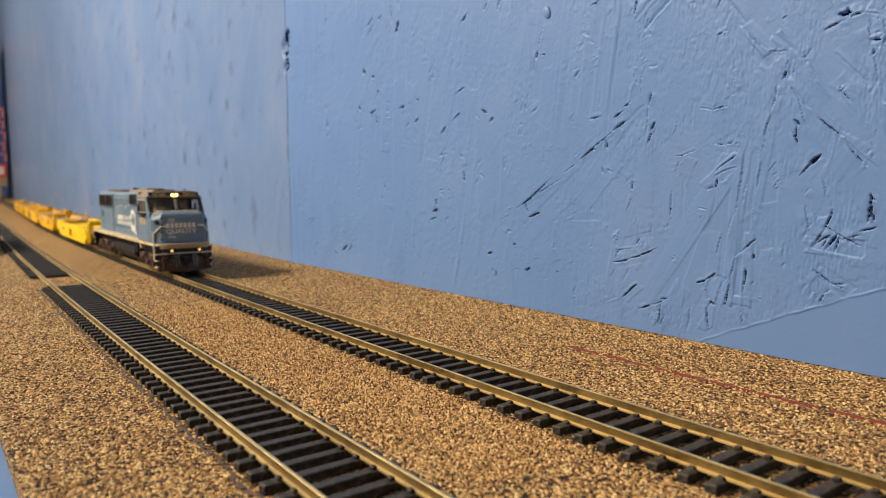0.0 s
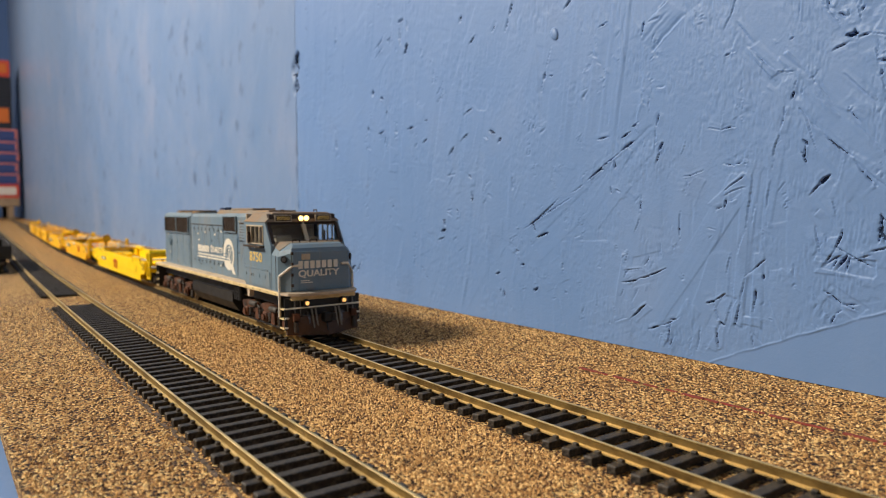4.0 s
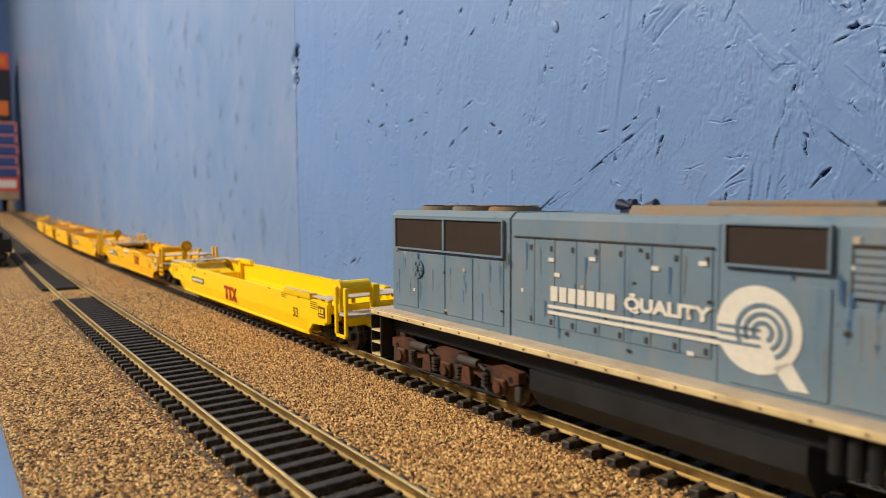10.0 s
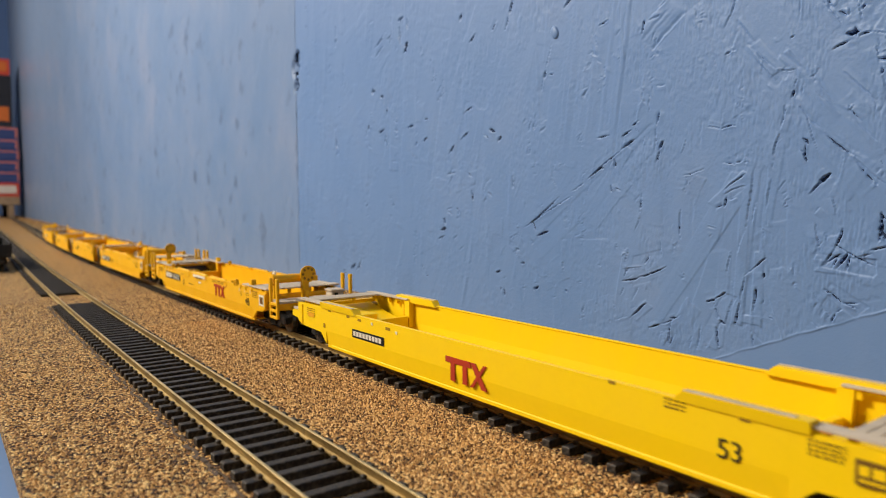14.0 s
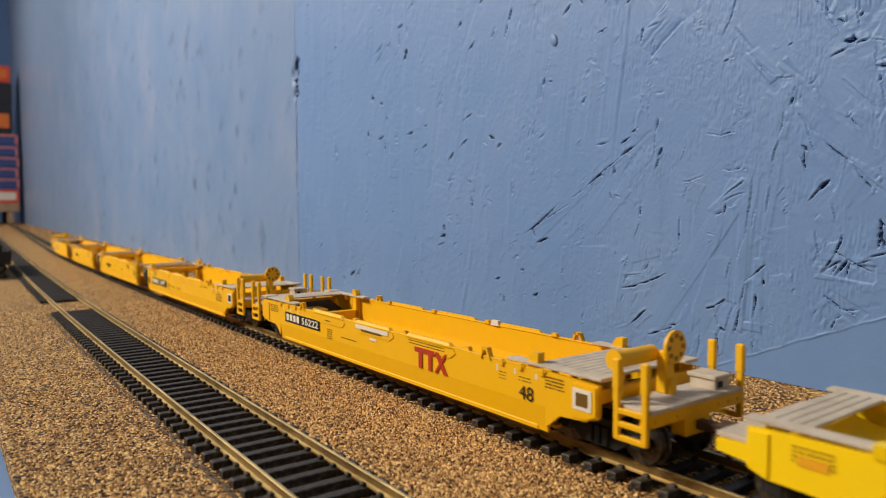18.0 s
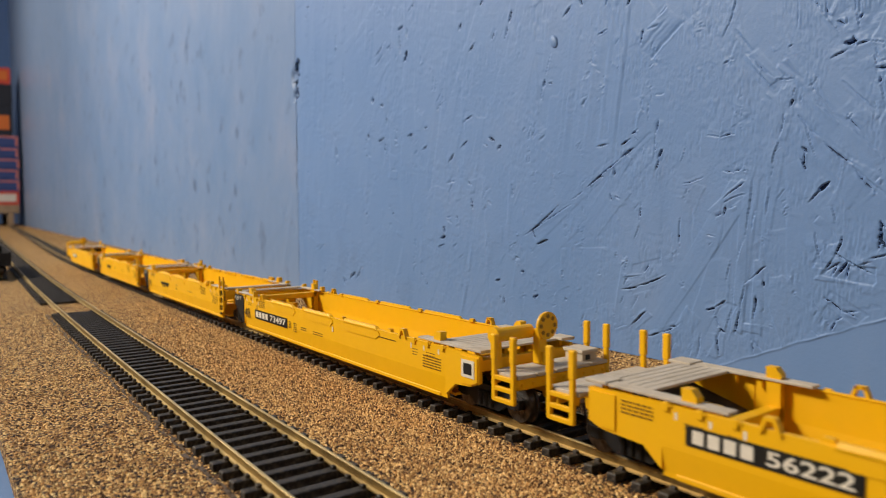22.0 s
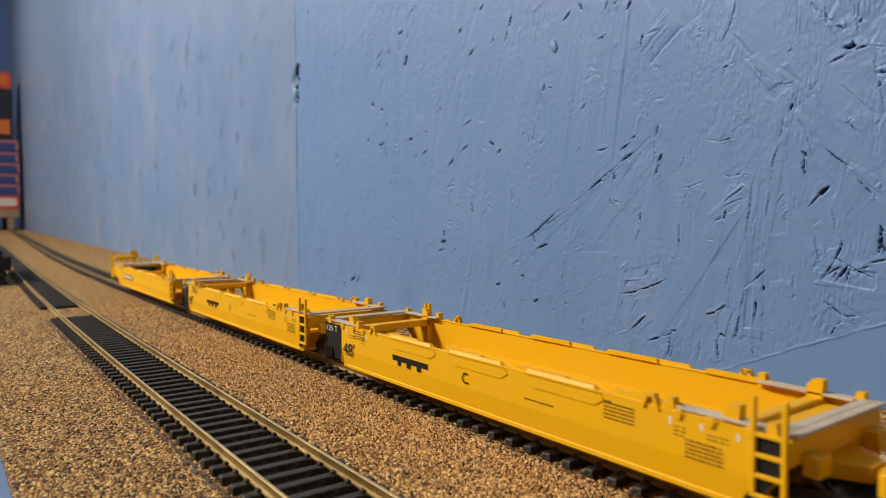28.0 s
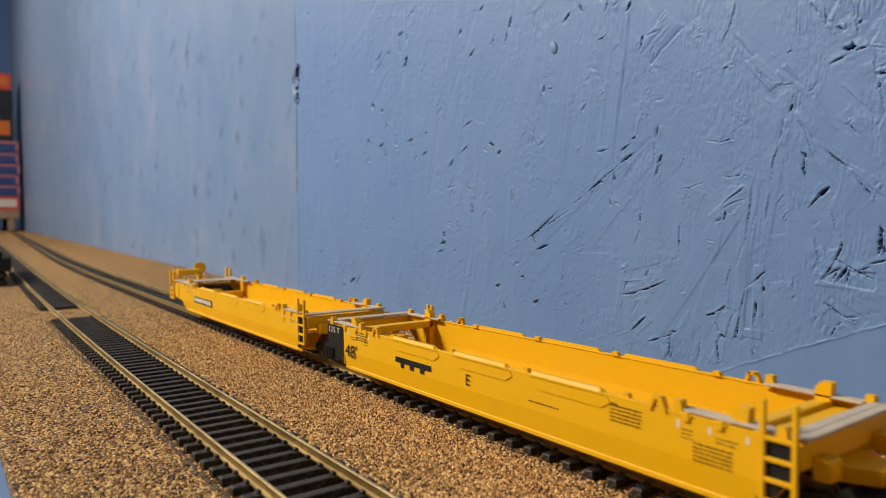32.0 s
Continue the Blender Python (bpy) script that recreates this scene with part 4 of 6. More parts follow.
    bm = prism(B(), [(-8, 51.6), (8, 51.6), (6.5, 53.6), (-6.5, 53.6)], "x", X(-570), X(-497))
    part("roof_hatch", bm, M["roof"], o, "rust-streaked roof hatch")
    bm = box(B(), X(-552), X(-520), -6, 6, 53.4, 54.6, 0.3)
    part("roof_hatch", bm, M["roof"], o)
    bm = B()
    for i, (dx, dy) in enumerate(((0, -2.2), (2.5, -0.6), (0.5, 1.0), (-3.0, -1.0), (-2.5, 1.8))):
        rod(bm, (X(-574) + dx, dy, 53.2), (X(-574) + dx + (5 if i % 2 else -5) * 0.7, dy, 53.8), 0.5, 8, 1.35)
    box(bm, X(-577), X(-571), -2.5, 2.5, 51.8, 52.8, 0.2)
    part("horn", bm, M["horn"], o, "dark blue cluster of air horns")
    # cab: a lower body, pillars and roof round an open band of windows
    def front_at(z):
        return -468.5 - max(0.0, z - 38.4) * 0.62
    bm = B()
    box(bm, X(-500), X(-468.5), -17.6, 17.6, 19.6, 38.4, 0.2)
    cab = part("cab", bm, blue, o, "blue cab with tan window frames")
    for s in (-1, 1):
        def wall(x0, x1, z0, z1, xt0=None, xt1=None):
            part("cab_pillar", hull(B(), [(X(x), s * y, z) for y in (16.8, 17.6) for x, z in ((x0, z0), (x1, z0), (xt1 or x1, z1), (xt0 or x0, z1))]), blue, cab)
        wall(-500, -496.2, 38.4, 48.8)
        wall(-496.2, -477, 47.2, 48.8)
        wall(-477.2, -468.5, 38.4, 48.8, -477.2, front_at(48.8))
    part("cab_rear_wall", box(B(), X(-500), X(-498.8), -16.8, 16.8, 38.4, 52), M["tan"], cab)
    bm = hull(B(), [(X(-500.4), -13.6, 52.4), (X(-500.4), 13.6, 52.4), (X(-475.6), 13.6, 52.4), (X(-475.6), -13.6, 52.4), (X(-500.4), -17.9, 48.6), (X(-500.4), 17.9, 48.6), (X(-473.6), 17.9, 48.6), (X(-473.6), -17.9, 48.6), (X(-500.4), -12.5, 52.8), (X(-500.4), 12.5, 52.8), (X(-476.2), 12.5, 52.8), (X(-476.2), -12.5, 52.8)])
    part("cab_roof", bm, M["roof"], cab, "orange rust-dusted cab roof")
    bm = B()
    for y in (-9, 7):
        box(bm, X(-488), X(-483), y, y + 4.5, 38.4, 41.5, 0.3)
        box(bm, X(-489), X(-487.6), y, y + 4.5, 38.4, 45.5, 0.3)
    box(bm, X(-480), X(-476), -12, -5, 38.4, 42.5, 0.3)
    part("cab_interior", bm, M["tan"], cab, "tan seats and control stand")
    for s in (-1, 1):
        def on(x0, x1, z0, z1, d0, d1, name, material, under, label=""):
            a, b = sorted((s * (17.6 + d0), s * (17.6 + d1)))
            return part(name, box(B(), X(x0), X(x1), a, b, z0, z1, 0.06), material, under, label)
        win = on(-496.4, -476.6, 46.6, 47.2, -0.3, 0.5, "cab_window", M["tan"], cab, "row of side panes in a tan frame")
        for x0, x1 in ((-495.8, -491.5), (-490.3, -485.9), (-485.3, -481.4), (-480.2, -477.2)):
            on(x0, x1, 39.4, 46.6, -0.3, -0.1, "pane", M["glass"], win)
        for x0, x1, z0, z1 in ((-496.4, -495.8, 38.8, 46.6), (-491.2, -490.6, 38.8, 46.6), (-485.8, -485.4, 39, 46.6), (-481.1, -480.5, 38.8, 46.6), (-477.2, -476.6, 38.8, 46.6), (-496.4, -476.6, 38.7, 39.2)):
            on(x0, x1, z0, z1, -0.3, 0.45, "window_frame", M["tan"], win)
        on(-492.2, -491.0, 39.0, 44.0, 0.6, 1.6, "mirror", M["grille"], cab)
        on(-496, -476, 37.4, 38.2, 0, 2.2, "arm_rest", M["grille"], cab)
        on(-500.5, -472, 27.6, 28.0, 0, 0.4, "sill_rail", blue, cab)
        on(-500, -470, 20.5, 27.4, 0, 0.25, "equipment_box", blue, cab)
        for x in (-498.5, -492, -489.5, -482, -475.5):
            on(x, x + 0.9, 24.3, 25.6, 0.2, 0.45, "box_latch", blue, cab)
    # windscreen: two panes in a dark surround, leaning with the cab front
    def lean(y, z, out):
        return (X(front_at(z)) + out, y, z)
    def pane(y0, y1, z0, z1, out, thick, name, material, under, label=""):
        return part(name, hull(B(), [lean(y, z, o_) for y in (y0, y1) for z in (z0, z1) for o_ in (out, out + thick)]), material, under, label)
    for s in (-1, 1):
        y0, y1 = sorted((s * 0.9, s * 15.6))
        glass_ = pane(y0, y1, 40.2, 47.6, -0.4, 0.2, "windscreen", M["glass"], cab)
        pane(y0 - 0.4, y1 + 0.4, 38.4, 40.2, -0.7, 0.8, "windscreen_frame", M["roof"], glass_)
        pane(y0 - 0.4, y1 + 0.4, 47.4, 48.6, -0.7, 0.9, "windscreen_frame", M["grille"], glass_)
        pane(min(s * 15.4, s * 16.9), max(s * 15.4, s * 16.9), 39.4, 48.4, -0.7, 0.85, "windscreen_frame", M["grille"], glass_)
        yb = s * 9.6
        board = part("number_board", hull(B(), [(X(x), y, z) for x in (-477.2, -473.6) for y in (yb - 3.9, yb + 3.9) for z in (48.7, 51.6)]), M["tan"], cab, "tan framed number board")
        face = part("board_face", box(B(), X(-473.65), X(-473.5), yb - 3.5, yb + 3.5, 49.0, 51.3), M["grille"], board)
        place = Matrix.Translation((X(-473.45), yb - 3.0, 49.35)) @ Matrix.Rotation(math.pi / 2, 4, "Z") @ Matrix.Rotation(math.pi / 2, 4, "X")
        lettering("8750", 0, 0, 1.6, M["number"], board, 0, "numeral", 6.0, place, 0.04)
        bm = rod(B(), (X(-480), s * 8, 52.8), (X(-480), s * 8, 53.8), 0.25, 6)
        rod(bm, (X(-476.8), s * 8, 52.8), (X(-476.8), s * 8, 53.8), 0.25, 6)
        rod(bm, (X(-480), s * 8, 53.8), (X(-476.8), s * 8, 53.8), 0.25, 6)
        part("grab_iron", bm, M["grille"], cab)
    pane(-0.9, 0.9, 39.4, 48.4, -0.7, 0.85, "centre_post", M["tan"], cab)
    part("cab_brow", hull(B(), [(X(x), y, z) for x, z in ((-476.5, 48.4), (-474.0, 48.4), (-474.6, 51.8), (-477, 52.2)) for y in (-15.8, 15.8)]), M["grille"], cab)
    bm = box(B(), X(-475.2), X(-473.7), -2.8, 2.8, 48.7, 51.6, 0.3)
    head = part("headlight_housing", bm, M["grille"], cab)
    for y in (-1.3, 1.3):
        part("headlight", rod(B(), (X(-473.8), y, 50.1), (X(-473.2), y, 50.1), 1.1, 16), M["glow"], head, "lit warm headlight")
    # nose: sides draw in to a flat front with a chamfered top
    def ring(z, f):
        half = 17.4
        return [(X(-469.5), -half, z), (X(-462 - f * 0.8), -half + f, z), (X(-457.4 - f), -13.6 + f * 0.3, z), (X(-457.0 - f), 0, z), (X(-457.4 - f), 13.6 - f * 0.3, z), (X(-462 - f * 0.8), half - f, z), (X(-469.5), half, z)]
    bm = hull(B(), ring(19.6, 0) + [(X(-469.5), s * 17.4, 35.0) for s in (-1, 1)] + [(X(-462), s * 17.3, 34.2) for s in (-1, 1)] + [(X(-462.6), s * 16.4, 36.4) for s in (-1, 1)] + [(X(-457.4), s * 13.4, 35.8) for s in (-1, 1)] + [(X(-458.2), s * 12.6, 37.8) for s in (-1, 1)] + [(X(-469.5), s * 13.0, 40.2) for s in (-1, 1)] + [(X(-469.5), s * 15.9, 38.0) for s in (-1, 1)] + [(X(-460.0), s * 11.2, 39.2) for s in (-1, 1)] + [(X(-462.0), s * 11.4, 39.8) for s in (-1, 1)])
    nose = part("nose", bm, blue, o, "blue wide nose with faded lettering")
    bm = B()
    hull(bm, [(X(x), y, z + dz) for dz in (-0.2, 0.12) for x, y, z in ((-469.3, -12.8, 40.2), (-469.3, 12.8, 40.2), (-462.0, -11.3, 39.75), (-462.0, 11.3, 39.75))])
    for s in (-1, 1):
        hull(bm, [(X(x), s * (y + d), z + d) for d in (-0.15, 0.1) for x, y, z in ((-469.3, 13.1, 40.2), (-469.3, 15.8, 38.1), (-462.8, 16.2, 36.7), (-462.2, 11.5, 39.8))])
    part("nose_top", bm, M["roof"], nose, "dust-stained nose top")
    for y in (-8, 0, 8):
        bm = rod(B(), (X(-464), y - 1.6, 41.0), (X(-464), y + 1.6, 41.0), 0.25, 6)
        for u in (-1.6, 1.6):
            rod(bm, (X(-464), y + u, 39.8), (X(-464), y + u, 41.0), 0.25, 6)
        part("grab_iron", bm, M["grille"], nose)
    part("nose_seam", box(B(), X(-464.2), X(-463.8), -17.45, -16.9, 20, 34.6), M["grille"], nose)
    for z in (22.5, 27, 31.5, 36):
        part("hinge", box(B(), X(-457.2), X(-456.4), -13.6, -12.7, z - 0.8, z + 0.4), M["grille"], nose)
    part("nose_door", box(B(), X(-457.6), X(-456.7), -12.9, -0.6, 20.4, 36.4, 0.15), blue, nose)
    part("nose_window", box(B(), X(-456.8), X(-456.55), -9.0, -5.0, 32.9, 35.4, 0.1), M["tan"], nose)
    for y in (-1, 1):
        at_, out_ = Vector((X(-459.6), y * 15.4, 33.2)), Vector((0.65, y * 0.76, 0))
        port = part("nose_light", rod(B(), at_ - out_, at_ + out_ * 0.5, 1.5, 16), M["black"], nose)
        part("lens", rod(B(), at_ + out_ * 0.5, at_ + out_ * 0.7, 0.9, 12), M["steel"], port)
    def front_text(string, y, z, h, material=M["white"]):
        place = Matrix.Translation((X(-456.5), y, z)) @ Matrix.Rotation(math.pi / 2, 4, "Z") @ Matrix.Rotation(math.pi / 2, 4, "X")
        return lettering(string, 0, 0, h, material, nose, 0, "lettering", 19.0, place, 0.03)
    bm = B()
    for a, b in blocks(-10.5, 8.5, 7):
        box(bm, X(-457.0), X(-456.5), a, b, 29.2, 32.4)
    part("lettering_block", bm, M["white"], nose, "faded white lettering shapes")
    front_text("QUALITY", -10.5, 25.2, 3.4)
    bm = box(B(), X(-457.0), X(-456.55), -9.4, -5.6, 23.9, 24.2)
    box(bm, X(-457.0), X(-456.55), -9.4, -4.0, 23.1, 23.4)
    part("lettering_block", bm, M["white"], nose)
    # front platform, anticlimber, steps, plow, couplers
    bm = prism(B(), [(X(-462), -17.6), (X(-455), -16.0), (X(-451.5), -12.0), (X(-450.5), 0), (X(-451.5), 12.0), (X(-455), 16.0), (X(-462), 17.6)], "z", 18.2, 19.4)
    part("anticlimber", bm, M["walk"], o, "dusty tan-grey front platform")
    bm = B()
    box(bm, X(-461), X(-455), -15.5, 15.5, 5, 17.6, 0.3)
    pilot = part("pilot", bm, M["black"], o)
    bm = hull(B(), [(X(-455), -16.6, 2.0), (X(-455), 16.6, 2.0), (X(-449.0), 0, 1.4), (X(-455), -16.0, 9.6), (X(-455), 16.0, 9.6), (X(-452.0), 0, 9.0), (X(-456.5), -16.6, 2.0), (X(-456.5), 16.6, 2.0)])
    part("plow", bm, M["plow"], o, "rust-brown pilot plow")
    for y in (-8.6, 8.6):
        bm = rod(B(), (X(-455), y, 15.0), (X(-452.6), y, 15.0), 1.6, 16)
        can = part("ditch_light", bm, M["black"], o)
        part("lens", rod(B(), (X(-452.7), y, 15.0), (X(-452.2), y, 15.0), 0.85, 16), M["dimglow"], can, "amber ditch light")
    for y0 in (-6.4, -4.6, 4.6, 6.2):
        bm = rod(B(), (X(-453.5), y0, 13), (X(-451.5), y0 + 0.4, 4.5), 0.45, 6)
        part("air_hose", bm, M["steel"], o)
    for y0 in (-13.5, -11.0, 11.0, 13.5):
        bm = rod(B(), (X(-454.6), y0, 17.8), (X(-453.8), y0, 9.5), 0.3, 6)
        part("cut_lever_bracket", bm, M["steel"], pilot)
    part("cut_lever", rod(B(), (X(-453.4), -14.5, 13.2), (X(-453.4), 14.5, 13.2), 0.35, 8), M["white"], pilot, "thin pale uncoupling bar")
    part("pilot_beam", box(B(), X(-455), X(-454.2), -15.0, 15.0, 16.2, 18.0, 0.15), M["cream"], pilot, "chipped cream beam edge")
    for s in (-1, 1):
        for z in (4.6, 8.6, 12.6):
            part("step_edge", box(B(), X(-455.4), X(-454.9), min(s * 11.6, s * 17.4), max(s * 11.6, s * 17.4), z, z + 0.7), M["white"], pilot)
    coupler(X(-458), 1, o, M["black"], 9.0)
    coupler(X(-664), -1, o, M["plow"], 9.0)
    for s in (-1, 1):
        for s0, s1 in ((-667.5, -661), (-461.5, -455.5)):
            bm = B()
            a, b = sorted((s * 11.5, s * 17.4))
            box(bm, X(s0), X(s0) + 0.6, a, b, 4.2, 17.2)
            box(bm, X(s1) - 0.6, X(s1), a, b, 4.2, 17.2)
            box(bm, X(s0), X(s1), s * 12.5 - 0.4, s * 12.5 + 0.4, 4.2, 17.2)
            well = part("step_well", bm, M["black"], o)
            for z in (4.2, 8.2, 12.2):
                part("step", box(B(), X(s0) + 0.6, X(s1) - 0.6, a, b, z, z + 0.6), M["cream"], well, "worn white step edge")
        for s0 in (-461.0,):
            bm = rod(B(), (X(s0), s * 17.3, 9 if s0 in (-666.8, -461.0) else 19), (X(s0), s * 17.3, 26), 0.55, 8)
            top = X(s0) + (6.0 if s0 > -500 else 0)
            rod(bm, (X(s0), s * 17.3, 26), (X(s0) + (4 if s0 == -461.0 else 0), s * (13.0 if s0 == -461.0 else 17.3), 30.5), 0.55, 8)
            if s0 == -461.0:
                rod(bm, (X(s0) + 4, s * 13.0, 30.5), (X(s0) + 4.5, s * 9.5, 30.6), 0.55, 8)
            part("grab_rail", bm, M["white"], o, "thin white handrail")
    for c in (-497,):
        for s in (-1, 1):
            part("jacking_pad", prism(B(), [(X(c) - 1.5, 17.7), (X(c) + 1.5, 17.7), (X(c) + 1.2, 14.2), (X(c) - 1.2, 14.2)], "y", min(s * 15.2, s * 17.4), max(s * 15.2, s * 17.4)), M["walk"], o)
    # fuel tank
    bm = prism(B(), [(-15, 13), (15, 13), (15, 8), (11.5, 3.2), (-11.5, 3.2), (-15, 8)], "x", X(-594), X(-526))
    tank = part("fuel_tank", bm, M["black"], o, "black fuel tank between the trucks")
    for x in (-521.5, -518.5, -515.5):
        part("air_spring", rod(B(), (X(x), -14.5, 10.0), (X(x), -14.5, 16.8), 1.3, 12), M["black"], tank)
    # trucks
    for c in (-628.5, -482.5):
        bm = B()
        for s in (-1, 1):
            y0, y1 = sorted((s * 12.0, s * 14.6))
            out = [(-30, 8), (-30, 10.8), (-22, 11.4), (-16, 9.8), (-8, 9.8), (-5, 11.8), (5, 11.8), (8, 9.8), (16, 9.8), (22, 11.4), (30, 10.8), (30, 8), (25, 6.4), (17, 6.0), (13, 7.2), (5, 7.0), (3, 5.6), (-3, 5.6), (-5, 7.0), (-13, 7.2), (-17, 6.0), (-25, 6.4)]
            prism(bm, [(X(c) + u, v) for u, v in out], "y", y0, y1)
        box(bm, X(c) - 26, X(c) + 26, -6, 6, 7, 12, 0.4)
        frame_ = part("truck", bm, M["rust"], o, "rust-brown six-wheel truck sideframe")
        for w in (-23.5, 0, 23.5):
            wheelset(WHEEL_40, X(c) + w, 6.0, frame_)
            for s in (-1, 1):
                bm = box(B(), X(c) + w - 2.3, X(c) + w + 2.3, min(s * 14.2, s * 15.8), max(s * 14.2, s * 15.8), 4.0, 8.4, 0.4)
                rod(bm, (X(c) + w, s * 15.2, 6.2), (X(c) + w, s * 16.6, 6.2), 1.5, 12)
                part("axle_box", bm, M["rust"], frame_)
        for s in (-1, 1):
            for w in (-12, 12):
                bm = rod(B(), (X(c) + w - 5, s * 15.4, 10.6), (X(c) + w + 3, s * 15.4, 10.6), 1.3, 12)
                rod(bm, (X(c) + w + 3, s * 15.4, 10.6), (X(c) + w + 6, s * 15.4, 9.4), 0.5, 8)
                part("brake_cylinder", bm, M["sooty"], frame_)
            for w in (-17.5, -5.5, 6.0, 17.5):
                bm = B()
                for k in range(4):
                    rod(bm, (X(c) + w, s * 15.0, 5.0 + k * 1.0), (X(c) + w, s * 15.0, 5.6 + k * 1.0), 1.25, 10)
                part("coil_spring", bm, M["sooty"], frame_)
            for w in (-9.5, 9.5):
                bm = prism(B(), [(X(c) + w - 2.2, 4.0), (X(c) + w + 2.2, 4.0), (X(c) + w + 1.2, 11.6), (X(c) + w - 1.2, 11.6)], "y", min(s * 14.5, s * 15.6), max(s * 14.5, s * 15.6))
                part("swing_hanger", bm, M["rust"], frame_)
            for w in (-29, -17, 17, 29):
                part("brake_shoe", box(B(), X(c) + w - 1.2, X(c) + w + 1.2, min(s * 12.6, s * 14.2), max(s * 12.6, s * 14.2), 3.0, 7.5, 0.3), M["sooty"], frame_)
            bm = rod(B(), (X(c) - 24, s * 15.0, 3.4), (X(c) + 24, s * 15.0, 3.4), 0.4, 6)
            part("brake_rod", bm, M["black"], frame_)
            # black discs stand in for the shade inside the frame's holes
            bm = B()
            for w in (-27, -16, -9, -4.5, 4.5, 9, 16, 27):
                rod(bm, (X(c) + w, s * 14.4, 8.7), (X(c) + w, s * 14.75, 8.7), 0.85, 8)
            part("frame_hole_shade", bm, M["ink"], frame_)
    # lettering of both sides' camera face: brand drawn as plain shapes
    y = -12.62
    part("lettering_block", box(B(), X(-590), X(-539), y - 0.1, y, 28.7, 29.5), M["white"], mid)
    part("lettering_block", box(B(), X(-590), X(-541), y - 0.1, y, 27.2, 28.0), M["white"], mid)
    bars(blocks(X(-589.2), X(-569), 7, 0.8), 30.5, 34.1, y, M["white"], mid)
    lettering("QUALITY", X(-567), 30.5, 3.6, M["white"], mid, y - 0.06, "lettering", 21.0, None, 0.05)
    bm = rod(B(), (X(-536.6), y - 0.35, 31.2), (X(-536.6), y + 0.1, 31.2), 8.1, 40)
    prism(bm, [(X(-533.5), 25), (X(-530.5), 26.5), (X(-527.0), 21.6), (X(-530.5), 21.4)], "y", y - 0.35, y + 0.1)
    emblem = part("emblem", bm, M["white"], fore, "large round off-white emblem")
    bm = B()
    for r0, r1 in ((5.3, 4.5), (3.7, 2.9), (2.1, 1.3)):
        pts = [(a * math.pi / 12) for a in range(-4, 15)]
        prism(bm, [(X(-535.6) + r0 * math.cos(a), 31 + r0 * math.sin(a)) for a in pts] + [(X(-535.6) + r1 * math.cos(a), 31 + r1 * math.sin(a)) for a in reversed(pts)], "y", y - 0.5, y - 0.3)
    for z in (28.1, 29.6, 31.0):
        box(bm, X(-544.4), X(-536.0), y - 0.5, y - 0.3, z - 0.05, z + 0.5)
    part("emblem_arc", bm, blue, emblem)
    lettering("8750", X(-493.6), 30.8, 4.4, M["number"], cab, -17.72, "numeral", 15.0, None, 0.02)
    for x0, z in ((-590, 40.0), (-588, 36.5), (-577, 41), (-560, 40.2), (-549, 42)):
        part("warning_label", box(B(), X(x0), X(x0 + 1.8), -12.7, -12.5, z, z + 0.9), M["white"], mid)
    for x0 in (-521, -513.5, -506):
        part("marker_label", box(B(), X(x0), X(x0 + 1.1), -12.75, -12.5, 47.6, 48.8), M["tan"], fore)
    rnd = random.Random(4)
    for _ in range(70):
        x0 = rnd.uniform(-660, -506)
        z1 = rnd.uniform(28, 46)
        ln = rnd.uniform(1.5, 9)
        under, y = (rear, -12.78) if x0 < -604 else ((mid, -12.52) if x0 < -546 else (fore, -12.82))
        part("paint_streak", hull(B(), [(X(x0), y, z1), (X(x0 + rnd.uniform(0.3, 0.9)), y, z1 - 0.4), (X(x0 + 0.2), y, z1 - ln), (X(x0 + 0.5), y + 0.02, z1 - ln * 0.9)]), M["streak"] if rnd.random() < 0.6 else M["grime"], under)
    for _ in range(26):
        x0, z1 = rnd.uniform(-660, -504), rnd.uniform(21, 46)
        under, y = (rear, -12.78) if x0 < -604 else ((mid, -12.52) if x0 < -546 else (fore, -12.82))
        part("warning_label", box(B(), X(x0), X(x0 + rnd.uniform(0.6, 1.5)), y - 0.05, y + 0.02, z1, z1 + rnd.uniform(0.5, 1.0)), rnd.choice((M["white"], M["tan"], M["grille"], M["grille"])), under)
    MOVERS.append((o, ref / 1000))
    return o


M["streak"] = paint("fresh_blue_streak", (0.05, 0.11, 0.20), (0.07, 0.13, 0.2), 0.4, 0.45)
M["grime"] = paint("grey_grime_streak", (0.15, 0.165, 0.17), (0.2, 0.18, 0.15), 0.4, 0.7)
loco()
